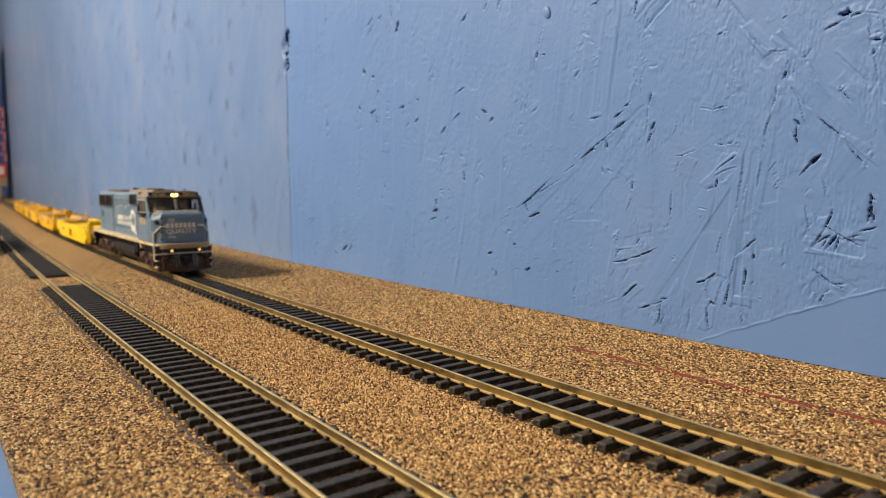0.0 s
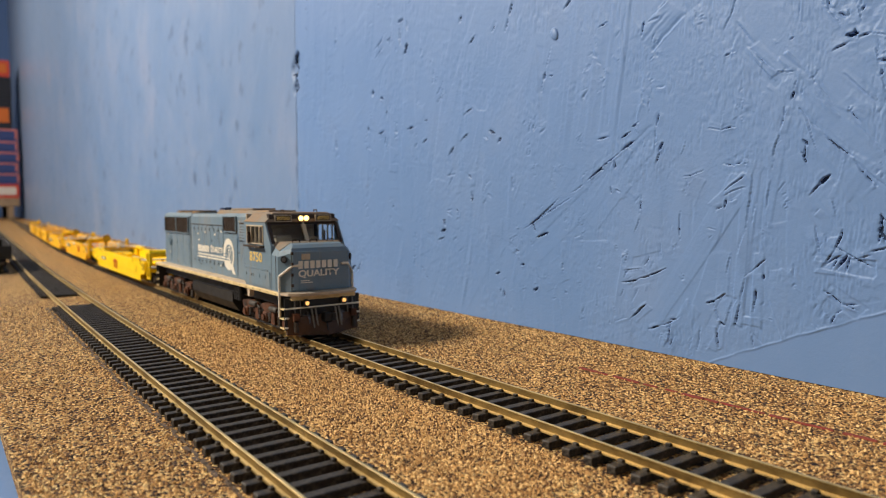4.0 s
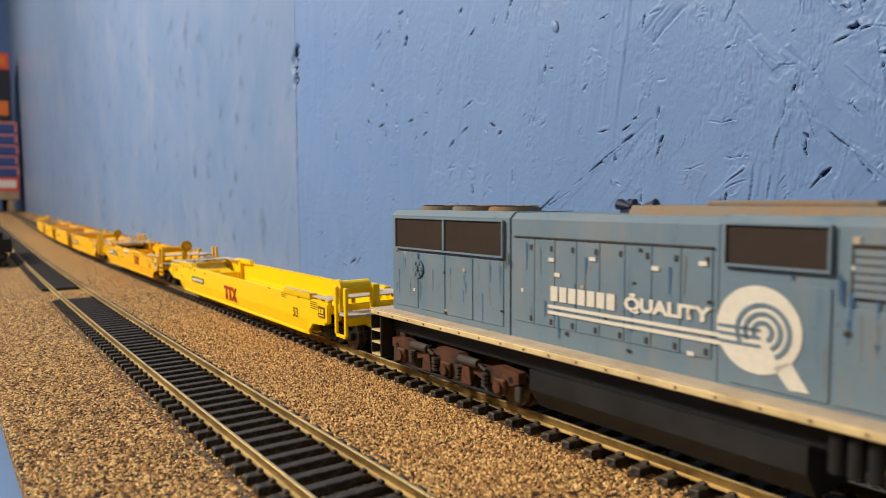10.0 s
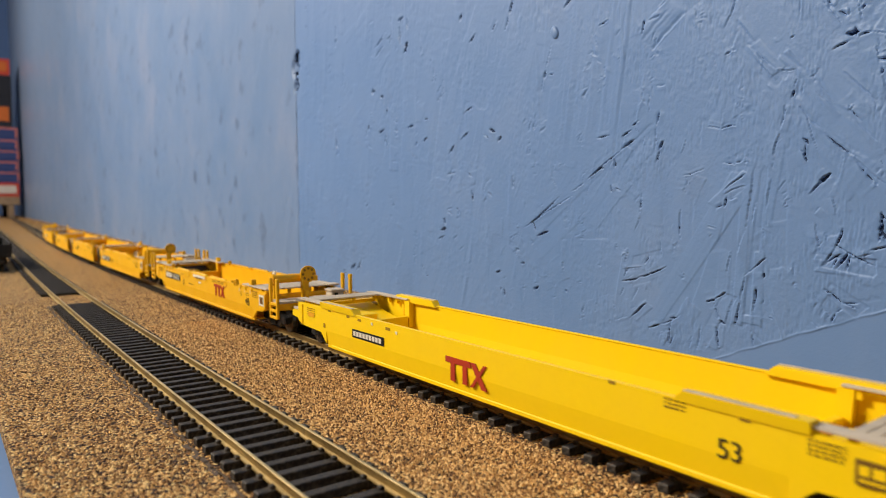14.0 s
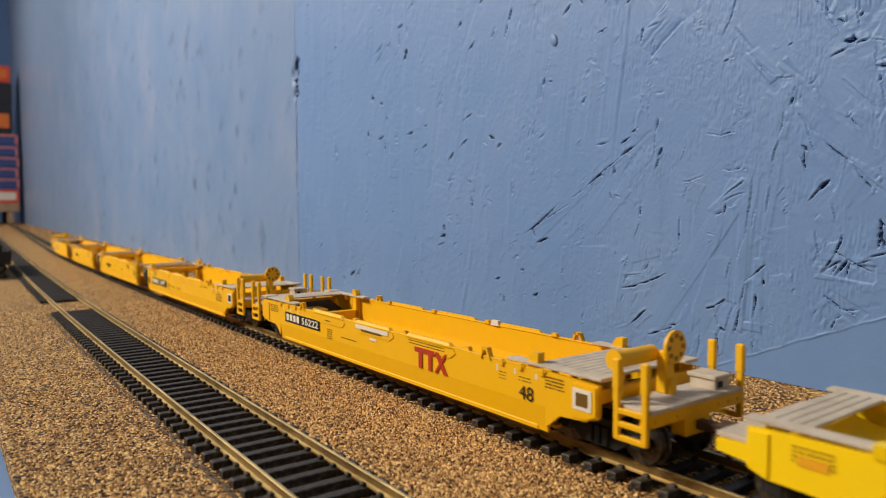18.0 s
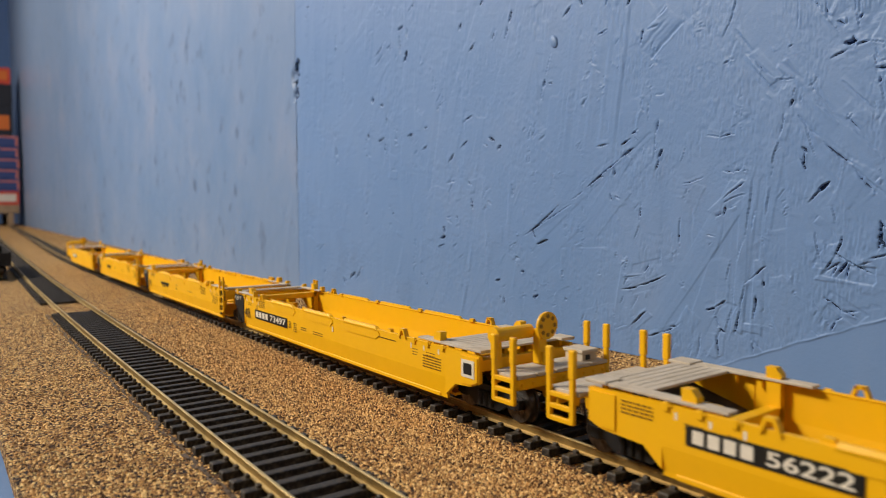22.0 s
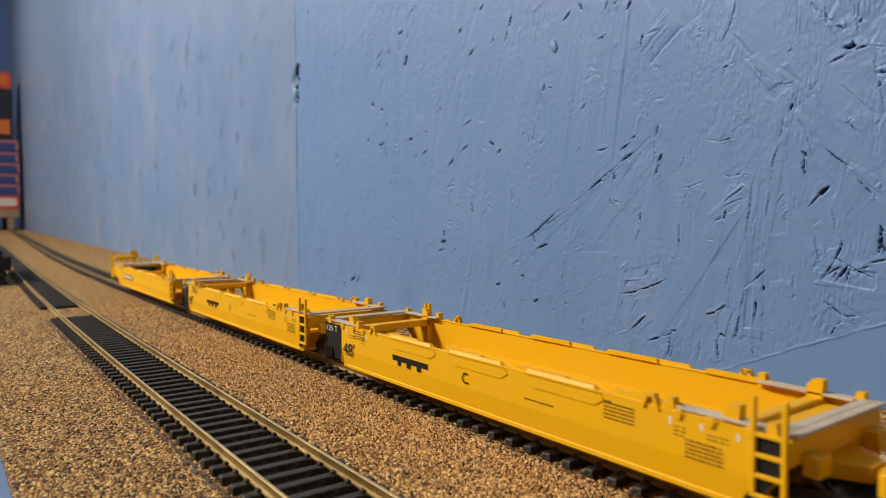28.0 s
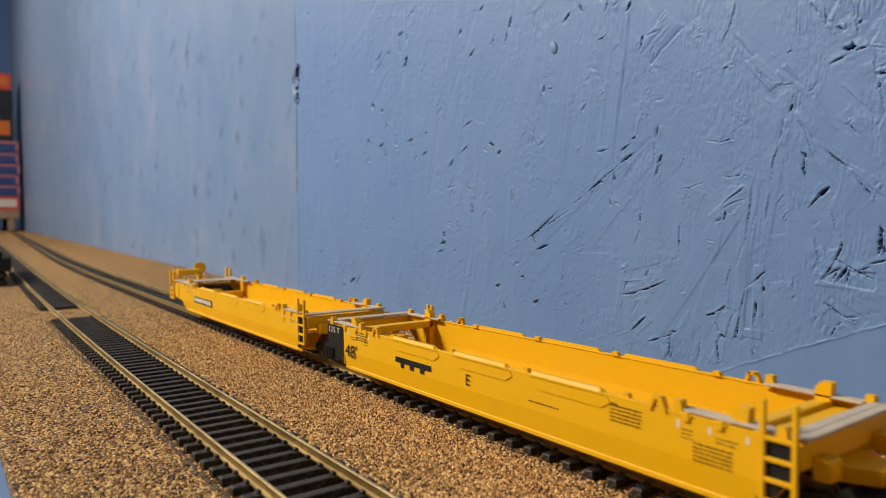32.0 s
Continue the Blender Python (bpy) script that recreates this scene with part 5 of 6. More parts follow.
# ---- well cars ----
def well_car(ref, low_r, low_f, tip_r, tip_f, plat_r, plat_f, paint_, label, rim=17.5, brake=None, guides=4, ledge=False, ladders=(True, True), guide_long=2.6):
    """A well car. plat_r / plat_f: end of the platform over a truck of its own, or None for an articulated end."""
    o = thing("well_car", label, "well car", "train of well cars")
    X = lambda s: s - ref
    ends = ((low_r, tip_r, plat_r, -1), (low_f, tip_f, plat_f, 1))

    def board(x0, x1, y0, y1, z0, z1):
        part("walkway_board", box(B(), x0, x1, y0, y1, z0, z1, 0.1), M["grating"], o, "grey walkway board")
    for s in (-1, 1):
        bm = B()
        pr = [(17.6, rim), (16.7, rim), (16.7, 9.4), (16.0, 2.9), (16.9, 2.9), (16.95, 3.9), (17.6, 9.0)]
        prism(bm, [(s * u, v) for u, v in pr], "x", X(low_r), X(low_f))
        a, b = sorted((s * 16.45, s * 17.58))
        for low, tip, plat, way in ends:
            if plat is not None:
                prism(bm, [(X(low), 4.2), (X(low) + way * 4.5, 7.9), (X(tip) - way * 3.5, 8.5), (X(tip), 9.8), (X(tip), rim - 0.4), (X(low), rim)], "y", a, b)
                a2, b2 = sorted((s * 17.58, s * 17.95))
                seam_x = X(tip) - way * (7.5 if not ledge else 4.0)
                part("end_plate", prism(B(), [(seam_x, 9.0), (X(tip) - way * 3.2, 9.0), (X(tip) - way * 0.4, 10.2), (X(tip) - way * 0.4, rim - 0.9), (seam_x, rim - 0.9)], "y", a2, b2), paint_, o)
            else:
                prism(bm, [(X(low), 4.2), (X(low), rim), (X(tip), rim - 0.6), (X(tip), 13.0)], "y", a, b)
        side = part("side_panel", bm, paint_, o)
        # rolled top edge
        a, b = sorted((s * 16.47, s * 17.66))
        part("top_rail", box(B(), X(low_r + 8), X(low_f - 8), a, b, rim - 0.3, rim + 0.14, 0.08), paint_, side)
        a, b = sorted((s * 16.1, s * 17.2))
        part("bottom_rail", box(B(), X(low_r + 3), X(low_f - 3), a, b, 2.75, 4.0, 0.2), paint_, side)
        # flat guide panels on the outer face
        span = (low_f - low_r) - 60
        for i in range(0 if ledge else 3):
            x0 = X(low_r + 34 + i * span / 3)
            a, b = sorted((s * 17.58, s * 17.85))
            prism_b = prism(B(), [(x0 - 2, rim - 0.2), (x0 + 22, rim - 0.2), (x0 + 23, rim - 1.6), (x0 + 20.5, rim - 3.2), (x0 + 1.0, rim - 3.2), (x0 - 2, rim - 1.8)], "y", a, b)
            panel_ = part("guide_panel", prism_b, paint_, side)
            bm = hull(B(), [(x, s * y, z) for x, y, z in ((x0 - 1.5, 16.6, rim + 0.1), (x0 - 1.5, 18.1, rim - 0.3), (x0 + 21.5, 16.6, rim + 0.1), (x0 + 21.5, 18.1, rim - 0.3), (x0 - 1, 16.7, rim + 0.95), (x0 - 1, 17.6, rim + 0.95), (x0 + 20, 16.7, rim + 0.95), (x0 + 20, 17.6, rim + 0.95), (x0 - 1, 18.15, rim + 0.2), (x0 + 20.5, 18.15, rim + 0.2))])
            part("ledge_cap", bm, paint_, panel_)
        for i in range(guides):
            x0 = X(low_r + 30 + i * (low_f - low_r - 62) / max(1, guides - 1))
            a, b = sorted((s * 16.0, s * 17.2))
            part("container_guide", prism(B(), [(x0, rim), (x0 + guide_long, rim), (x0 + guide_long - 0.4, rim + 1.1), (x0 + 0.5, rim + 1.1)], "y", a, b), paint_, side)
        if ledge:
            for low, tip, plat, way in ends:
                x0, x1 = X(low) + way * 3.5, X(low) - way * 23
                bm = hull(B(), [(x0, s * 15.0, rim - 0.4), (x0, s * 18.0, rim - 0.4), (x1, s * 15.4, rim - 0.4), (x1, s * 18.0, rim - 0.4), (x0, s * 15.2, rim + 1.9), (x0, s * 18.4, rim + 1.9), (x1 + way * 2.5, s * 15.4, rim + 1.9), (x1 + way * 2.5, s * 18.4, rim + 1.9)])
                rail_ = part("guide_ledge", bm, paint_, side)
                part("ledge_top", box(B(), min(x0, x1) + 2.5, max(x0, x1) - 2.5, min(s * 17.0, s * 18.1), max(s * 17.0, s * 18.1), rim + 1.9, rim + 2.1), M["grating"], rail_)
        else:
            for low, tip, plat, way in ends:
                # little angle bracket where the walkway begins
                x0 = X(low) - way * 22
                a, b = sorted((s * 16.6, s * 18.1))
                bm = prism(B(), [(x0 - 2.2, rim - 0.6), (x0 - 1.4, rim - 0.6), (x0 - 0.3, rim + 2.4), (x0 - 1.0, rim + 2.4)], "y", a, b)
                prism(bm, [(x0 + 2.2, rim - 0.6), (x0 + 1.0, rim + 2.4), (x0 + 0.3, rim + 2.4), (x0 + 1.4, rim - 0.6)], "y", a, b)
                box(bm, x0 - 1.0, x0 + 1.0, a, b, rim + 1.7, rim + 2.4)
                part("angle_bracket", bm, paint_, side)
                for u in (1, 8.5, 15.5):
                    bm = B()
                    box(bm, X(low) - way * u - 0.7, X(low) - way * u + 0.7, min(s * 17.4, s * 18.1), max(s * 17.4, s * 18.1), rim - 1.3, rim + 0.5, 0.1)
                    box(bm, X(low) - way * u - 1.3, X(low) - way * u + 1.3, min(s * 17.4, s * 17.9), max(s * 17.4, s * 17.9), rim - 0.5, rim + 0.2, 0.1)
                    part("walkway_clip", bm, paint_, side)
                if s < 0:
                    tick = B()
                    for u, w_, z0, z1 in ((3.2, 0.3, 1.2, 2.6), (10.6, 0.3, 1.2, 2.6), (17.4, 0.3, 1.3, 2.9)):
                        box(tick, X(low) - way * u - w_, X(low) - way * u + w_, s * 17.66, s * 17.58, rim - z1, rim - z0)
                    part("reflector_tick", tick, M["white"], side, "small white reflector strips")
                    small_print(min(X(low) - way * 5.0, X(low) - way * 9.4), max(X(low) - way * 5.0, X(low) - way * 9.4), rim - 1.9, 2, -17.58, M["print"], side)
                    small_print(min(X(low) - way * 14.0, X(low) - way * 16.6), max(X(low) - way * 14.0, X(low) - way * 16.6), rim - 1.9, 3, -17.58, M["print"], side)
    # floor of the well
    bm = B()
    for i in range(9):
        x = X(low_r + 10 + i * (low_f - low_r - 20) / 8)
        box(bm, x - 5, x + 5, -14.0, 14.0, 3.3, 4.1)
    box(bm, X(low_r), X(low_f), -14.0, -11.0, 3.1, 3.9)
    box(bm, X(low_r), X(low_f), 11.0, 14.0, 3.1, 3.9)
    part("well_floor", bm, paint_, o)
    for low, tip, plat, way in ends:
        # bulkhead: two posts, a top beam and a sloping web, open between
        bm = B()
        xb = X(low) - way * 7
        for s in (-1, 1):
            prism(bm, [(xb, 3.4), (xb + way * 2.4, 3.4), (xb + way * 3.4, rim + (0.6 if ledge else 3.6)), (xb + way * 1.2, rim + (0.6 if ledge else 3.6)), (xb, rim + (0.2 if ledge else 2.2))], "y", min(s * 14.4, s * 16.6), max(s * 14.4, s * 16.6))
        if not ledge:
            box(bm, min(xb, xb + way * 3), max(xb, xb + way * 3), -16, 16, *((rim - 2.6, rim - 0.2) if plat is None else (9.0, 12.5)), 0.2)
        box(bm, min(xb, xb + way * 2), max(xb, xb + way * 2), -14, 14, 3.4, 12 if ledge else 9, 0.2)
        part("bulkhead", bm, paint_, o)
        if plat is None:
            part("bulkhead_shelf", box(B(), min(xb + way * 2.5, xb + way * 9.5), max(xb + way * 2.5, xb + way * 9.5), -15.6, 15.6, rim - 2.2, rim - 1.2, 0.2), paint_, o)
        if plat is not None:
            # deck over the truck, end sill and platform
            bm = B()
            box(bm, min(X(low), X(plat)), max(X(low), X(plat)), -4.5, 4.5, 8.0, 13.2, 0.3)
            box(bm, min(X(plat), X(plat) - way * 3), max(X(plat), X(plat) - way * 3), -16.6, 16.6, 10.6, 13.6, 0.3)
            part("end_sill", bm, paint_, o)
            x0, x1 = sorted((X(plat) + way * 0.4, X(plat) - way * 9.6))
            for k in range(5):
                y0 = -16.8 + k * 6.72
                board(x0, x1, y0, y0 + 6.4, 13.6, 14.5)
            x0, x1 = sorted((X(tip) + way * 1.0, xb + way * 1.0 - way * (0 if ledge else 8)))
            for y0 in (-17.4, 14.0):
                for k in range(2):
                    board(x0, x1, y0 + k * 1.75, y0 + k * 1.75 + 1.6, rim + 0.55, rim + 1.15)
            if not ledge:
                for y0 in (-17.8, 12.4):
                    board(min(X(tip) + way, X(tip) - way * 5), max(X(tip) + way, X(tip) - way * 5), y0, y0 + 5.4, rim + 0.75, rim + 1.45)
            for k in range(4 if ledge else 9 if way > 0 else 6):
                xa, xc = sorted((X(tip) - way * (1.2 + k * 2.2), X(tip) - way * (3.2 + k * 2.2)))
                board(xa, xc, -13.8, 13.8, rim + 0.5, rim + 1.1)

            bm = B()
            for q, u in ((-15.4, 3), (-15.4, 9), (-15.4, 15), (-15.4, 21), (-5, 4), (5, 4), (15.4, 3), (15.4, 9), (15.4, 15), (15.4, 21)):
                box(bm, X(tip) - way * u - 0.6, X(tip) - way * u + 0.6, q - 0.6, q + 0.6, rim - 1.6, rim + 0.5)
            box(bm, min(X(tip), X(tip) - way * 2), max(X(tip), X(tip) - way * 2), -16.5, 16.5, 13.0, rim - 1.5, 0.2)
            part("deck_bracket", bm, paint_, o)
            # except with a ledge, dark brown puts the cavity's shade into the sheet
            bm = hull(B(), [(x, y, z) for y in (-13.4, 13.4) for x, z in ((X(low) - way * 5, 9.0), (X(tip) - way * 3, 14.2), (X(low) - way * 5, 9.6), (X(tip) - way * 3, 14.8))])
            part("slope_sheet", bm, paint_ if ledge else M["grille"], o, "sloping sheet under the walkway; brown ones carry painted cavity shade")
            if ledge and way < 0:
                for s in (-1, 1):
                    part("end_tongue", prism(B(), [(X(tip) + 1, 10.4), (X(plat), 11.2), (X(plat), 13.4), (X(tip) + 1, 13.6)], "y", min(s * 16.3, s * 17.5), max(s * 16.3, s * 17.5)), paint_, o)
            for s in (((-1,) if ledge else (-1, 1)) if ladders[way > 0] else ()):
                bm = B()
                xs = (X(plat) - way * 0.8, X(plat) - way * 8.0)
                for x in xs:
                    box(bm, x - 0.75, x + 0.75, s * 17.3 - 0.55, s * 17.3 + 0.55, 7.0, 24.2, 0.2)
                    box(bm, x - 1.0, x + 1.0, s * 17.3 - 0.7, s * 17.3 + 0.7, 17.5, 24.2, 0.3)
                    box(bm, x - 0.9, x + 0.9, s * 16.4 - 0.7, s * 16.4 + 0.7, 11.5, 13.5, 0.2)
                for z in (7.5, 10.4, 13.2) if not ledge else (6.6,):
                    box(bm, min(xs), max(xs), s * 17.3 - 0.5, s * 17.3 + 0.5, z - 0.6, z + 0.6, 0.15)
                part("ladder", bm, paint_, o, "yellow corner ladder loop")
            freight_truck(X(low) + way * 11.5, o)
            coupler(X(plat), way, o, M["plow"], 9.0)
            if brake == way:
                xw = X(plat) - way * 7.5
                bm = box(B(), xw - 1.4, xw + 1.4, -3.2, -0.2, 14.5, 24, 0.3)
                box(bm, xw - 0.7, xw + 2.4, -2.6, -0.6, 14.5, 18, 0.2)
                rod(bm, (xw - way * 2.6, -15, 23.2), (xw - way * 2.6, -3.0, 23.2), 1.9 if not ledge else 2.6, 16)
                rod(bm, (xw - way * 2.6, -16, 23.2), (xw - way * 2.6, -15, 23.2), 2.3 if not ledge else 3.2, 16)
                box(bm, xw - way * 2.6 - 0.9, xw - way * 2.6 + 0.9, -15.4, -13.6, 14, 22, 0.2)
                stand = part("brake_stand", bm, paint_, o)
                if not ledge:
                    bm = rod(B(), (xw + way * 1.6, -1.0, 25.0), (xw + way * 2.3, -1.0, 25.0), 3.7, 28)
                    wheel = part("brake_wheel", bm, paint_, stand)
                    # discs on the wheel's face, coloured as shaded holes
                    bm = B()
                    for k in range(8):
                        a = k * math.pi / 4
                        rod(bm, (xw + way * 2.25, -1.0 + 2.5 * math.cos(a), 25.0 + 2.5 * math.sin(a)), (xw + way * 2.45, -1.0 + 2.5 * math.cos(a), 25.0 + 2.5 * math.sin(a)), 0.6, 8)
                    part("spoke_hole_shade", bm, M["shade"], wheel)
                bm = box(B(), X(plat) - way * 9, X(plat) - way * 1.5, 8.5, 15.0, 16.6, 17.6, 0.2)
                box(bm, X(plat) - way * 8.4, X(plat) - way * 2.0, 9.0, 14.5, 14.4, 16.6, 0.1)
                part("step_box", bm, M["grating"], o)
                # black patch on the solid box, painted as the shade in a hole
                bm = box(B(), X(plat) - way * 1.9, X(plat) - way * 1.6, 10.0, 11.6, 14.9, 16.2)
                part("step_hole_shade", bm, M["ink"], o)
            # end beam rivets and a poling pad under the platform edge
            bm = B()
            for k in range(9):
                box(bm, X(plat) - 0.3 if way < 0 else X(plat) - 0.1, X(plat) + 0.1 if way < 0 else X(plat) + 0.3, -15 + k * 3.75 - 0.4, -15 + k * 3.75 + 0.4, 11.6, 12.4)
            box(bm, min(X(plat), X(plat) - way * 4), max(X(plat), X(plat) - way * 4), -4.4, 4.4, 6.6, 10.8, 0.4)
            part("end_fitting", bm, paint_, o)
        else:
            # articulated end: narrow nose over the shared truck, walkway frame, corner ladder
            bm = B()
            prism(bm, [(X(low), -9), (X(tip) + way * 3, -5), (X(tip) + way * 7, -3), (X(tip) + way * 7, 3), (X(tip) + way * 3, 5), (X(low), 9)], "z", 8.8, 11.6)
            box(bm, min(X(tip), X(tip) - way * 1.6), max(X(tip), X(tip) - way * 1.6), -16.4, 16.4, 12.5, rim - 0.4, 0.2)
            for y in (-13.5, 9.5):
                box(bm, min(X(tip), X(tip) + way * 3.2), max(X(tip), X(tip) + way * 3.2), y, y + 4, 10.5, 14.5, 0.3)
            part("articulation", bm, paint_, o)
            for k in range(2):
                x0, x1 = sorted((X(tip) + way * (1.3 - k * 2.2), X(tip) - way * (0.8 + k * 2.2)))
                board(x0, x1, -17.2, 17.2, rim + 0.4, rim + 1.0)
            x0, x1 = sorted((X(tip) - way * 3.8, X(tip) - way * 24))
            for y0 in (-17.4, -15.9, 14.4, 15.9):
                board(x0, x1, y0, y0 + 1.35, rim + 0.4, rim + 0.95)
            for s in (-1, 1):
                bm = B()
                for u, w_, up in ((3.0, 1.1, 2.2), (23.5, 1.1, 2.5)):
                    xg = X(tip) - way * u
                    hull(bm, [(xg + dx, s * y, z) for y in (15.8, 17.7) for dx, z in ((-w_, rim - 0.5), (w_, rim - 0.5), (-w_ * 0.8, rim + up), (w_ * 0.6, rim + up))])
                if s > 0 and way < 0:
                    for u in (14.5, 17.0):
                        box(bm, X(tip) - way * u - 0.5, X(tip) - way * u + 0.5, 16.2, 17.4, rim, rim + 5.2, 0.15)
                part("corner_guide", bm, paint_, o)
            if way > 0:
                bm = B()
                xs = (X(tip) - 0.4, X(tip) - 6.0)
                for x in xs:
                    box(bm, x - 0.5, x + 0.5, -18.8, -17.9, 6.2, 24.0, 0.15)
                for z in (6.6, 10.2, 13.8, 17.4):
                    box(bm, min(xs), max(xs), -18.7, -18.0, z - 0.4, z + 0.4, 0.1)
                part("ladder", bm, paint_, o, "yellow corner ladder")
            if way < 0:
                out = [(X(tip), 17.2), (X(low) - 0.4, 17.2), (X(low) - 0.4, 4.8), (X(low) - 1.4, 4.8), (X(tip), 12.6)]
            else:
                out = [(X(tip) - 0.2, 17.0), (X(tip) - 6.0, 17.0), (X(tip) - 5.6, 9), (X(low) - 2.2, 4.8), (X(low), 4.4), (X(tip) - 0.2, 12.6)]
            bm = prism(B(), out, "y", -17.85, -17.55)
            part("end_stencil", bm, M["ink"], o, "black stencilled end panel")
    MOVERS.append((o, ref / 1000))
    o["ref"] = ref
    return o


FACE = -17.72
# 53-foot single car, bright lemon
car = well_car(-801, -888, -716, -912, -698, -918, -684, M["lemon"], "bright lemon-yellow plastic well car with grey walkways", rim=17.5, brake=1, guides=0, ledge=True, ladders=(False, True))
X = lambda s: s + 801
bars([(X(-868), X(-847))], 9.8, 12.6, FACE, M["ink"], car, "number_panel")
bars(blocks(X(-867), X(-848), 9), 10.4, 12.0, FACE - 0.1, M["white"], car)
lettering("53", X(-729.2), 8.6, 3.7, M["ink"], car, FACE - 0.15, "numeral", 4.6, None, 0.0)


def red_mark(x, z, h, parent):
    """A red fleet mark as plain strokes: a long bar, two stems and two crossing bars."""
    bm = B()
    w = h * 2.75
    y0, y1 = FACE - 0.2, FACE + 0.05
    prism(bm, [(x, z + h), (x + w * 0.60, z + h), (x + w * 0.64, z + h * 0.76), (x, z + h * 0.76)], "y", y0, y1)
    for u in (0.13, 0.43):
        prism(bm, [(x + w * u, z + h * 0.76), (x + w * (u + 0.11), z + h * 0.76), (x + w * (u + 0.11), z), (x + w * u, z)], "y", y0, y1)
    prism(bm, [(x + w * 0.62, z + h), (x + w * 0.74, z + h), (x + w, z), (x + w * 0.88, z)], "y", y0, y1)
    prism(bm, [(x + w * 0.62, z), (x + w * 0.69, z), (x + w * 0.99, z + h), (x + w * 0.92, z + h)], "y", y0 - 0.05, y1)
    return part("fleet_mark", bm, M["red"], parent, "red fleet mark")


red_mark(X(-813.5), 6.2, 6.6, car)
part("stencil_box", box(B(), X(-705.5), X(-700), FACE - 0.45, FACE, 11.4, 15.4), M["print"], car)
bars([(X(-704.9), X(-703.4)), (X(-702.9), X(-701.0))], 13.0, 14.6, FACE - 0.45, M["lemon"], car)
bars([(X(-704.9), X(-700.6))], 12.0, 12.4, FACE - 0.45, M["lemon"], car)
small_print(X(-713), X(-707), 17.4, 4, FACE, M["print"], car)
small_print(X(-741), X(-736), 18.0, 3, FACE, M["print"], car)

small_print(X(-904), X(-897), 16.8, 4, FACE, M["ochre"], car)
for x0, w_, z0, h_, m in ((-903, 5, 12.6, 1.6, "amber"), (-886, 1.8, 16.4, 0.8, "ochre"), (-872, 2.0, 16.0, 0.8, "ochre"), (-864, 2.0, 15.8, 0.8, "ochre"), (-855, 0.9, 15.6, 0.9, "white"),
                          (-846, 2.6, 15.4, 0.9, "ochre"), (-840, 0.9, 14.8, 0.9, "white"), (-890, 1.2, 10.0, 1.6, "ochre"), (-725, 2.0, 16.4, 0.7, "ochre"), (-755, 1.8, 17.0, 0.7, "ochre")):
    part("warning_label", box(B(), X(x0), X(x0 + w_), FACE - 0.06, FACE + 0.06, z0, z0 + h_), M[m], car)

# 48-foot single car, deep yellow
car = well_car(-1041, -1118, -962, -1137, -946, -1150, -933, M["yellow"], "deep yellow plastic single well car with grey walkways and ladders", brake=1)
X = lambda s: s + 1041
bars([(X(-1112.5), X(-1080.8))], 10.6, 14.5, FACE, M["ink"], car, "number_panel")
bars(blocks(X(-1111), X(-1098), 4), 11.3, 13.9, FACE - 0.12, M["white"], car)
lettering("56222", X(-1096.5), 11.3, 2.7, M["white"], car, FACE - 0.2, "numeral", 14.4, None, 0.015)
red_mark(X(-1017), 9.0, 6.0, car)
lettering("48", X(-971), 9.3, 3.4, M["ink"], car, FACE - 0.15, "numeral", 5.0, None, 0.0)
part("reflector", box(B(), X(-1053), X(-1032), FACE - 0.35, FACE, 15.7, 17.7), M["white"], car, "white sheet on a guide panel")
part("stencil_box", box(B(), X(-953), X(-947.5), FACE - 0.4, FACE, 10.9, 15.7), M["white"], car)
part("stencil_box", box(B(), X(-952), X(-948.5), FACE - 0.5, FACE, 11.8, 14.8), M["print"], car)
part("reflector", box(B(), X(-1044), X(-1039.5), FACE - 0.1, FACE, 12.8, 13.6), M["white"], car, "small white reflector strip")
bars(blocks(X(-1049), X(-1036), 9), 15.2, 15.9, FACE - 0.35, M["print"], car)
part("marked_guide", prism(B(), [(X(-1022), 17.3), (X(-1018), 17.3), (X(-1018.4), 19.0), (X(-1021.6), 19.0)], "y", 16.0, 17.3), M["white"], car, "white painted container guide")
small_print(X(-1075), X(-1071), 13.4, 5, FACE, M["print"], car)
small_print(X(-1064), X(-1053), 12.0, 1, FACE, M["print"], car)
small_print(X(-1076), X(-1072), 16.6, 1, FACE - 0.35, M["print"], car)
small_print(X(-1128), X(-1120), 17.0, 4, FACE, M["print"], car)
small_print(X(-1020), X(-1002), 17.6, 2, FACE - 0.15, M["print"], car)
small_print(X(-962), X(-956), 17.4, 4, FACE, M["print"], car)

# articulated set of 48-foot units
unit_label = "deep yellow articulated well car unit"
car = well_car(-1255, -1348, -1190, -1360, -1175, None, -1161, M["yellow"], unit_label + " with a brake wheel", brake=1)
X = lambda s: s + 1255
bars([(X(-1334.5), X(-1299))], 8.4, 12.4, FACE, M["ink"], car, "number_panel")
bars(blocks(X(-1333), X(-1318.5), 4), 9.2, 11.7, FACE - 0.12, M["white"], car)
lettering("73497", X(-1317), 9.1, 2.7, M["white"], car, FACE - 0.2, "numeral", 16.5, None, 0.015)
lettering("B", X(-1297), 9.0, 2.6, M["ink"], car, FACE - 0.15, "letter", None, None, 0.0)
lettering("48", X(-1347.3), 7.6, 4.4, M["ink"], car, FACE - 0.15, "numeral", 6.8, None, 0.0)
lettering("125 T", X(-1359.5), 14.6, 1.9, M["white"], car, FACE - 0.25, "lettering", 8.0, None, 0.0)
small_print(X(-1330), X(-1323), 17.5, 4, FACE, M["print"], car)
small_print(X(-1293), X(-1290), 12.4, 5, FACE, M["print"], car)
small_print(X(-1286), X(-1281), 11.6, 2, FACE, M["print"], car)
small_print(X(-1275), X(-1267), 11.4, 2, FACE, M["print"], car)
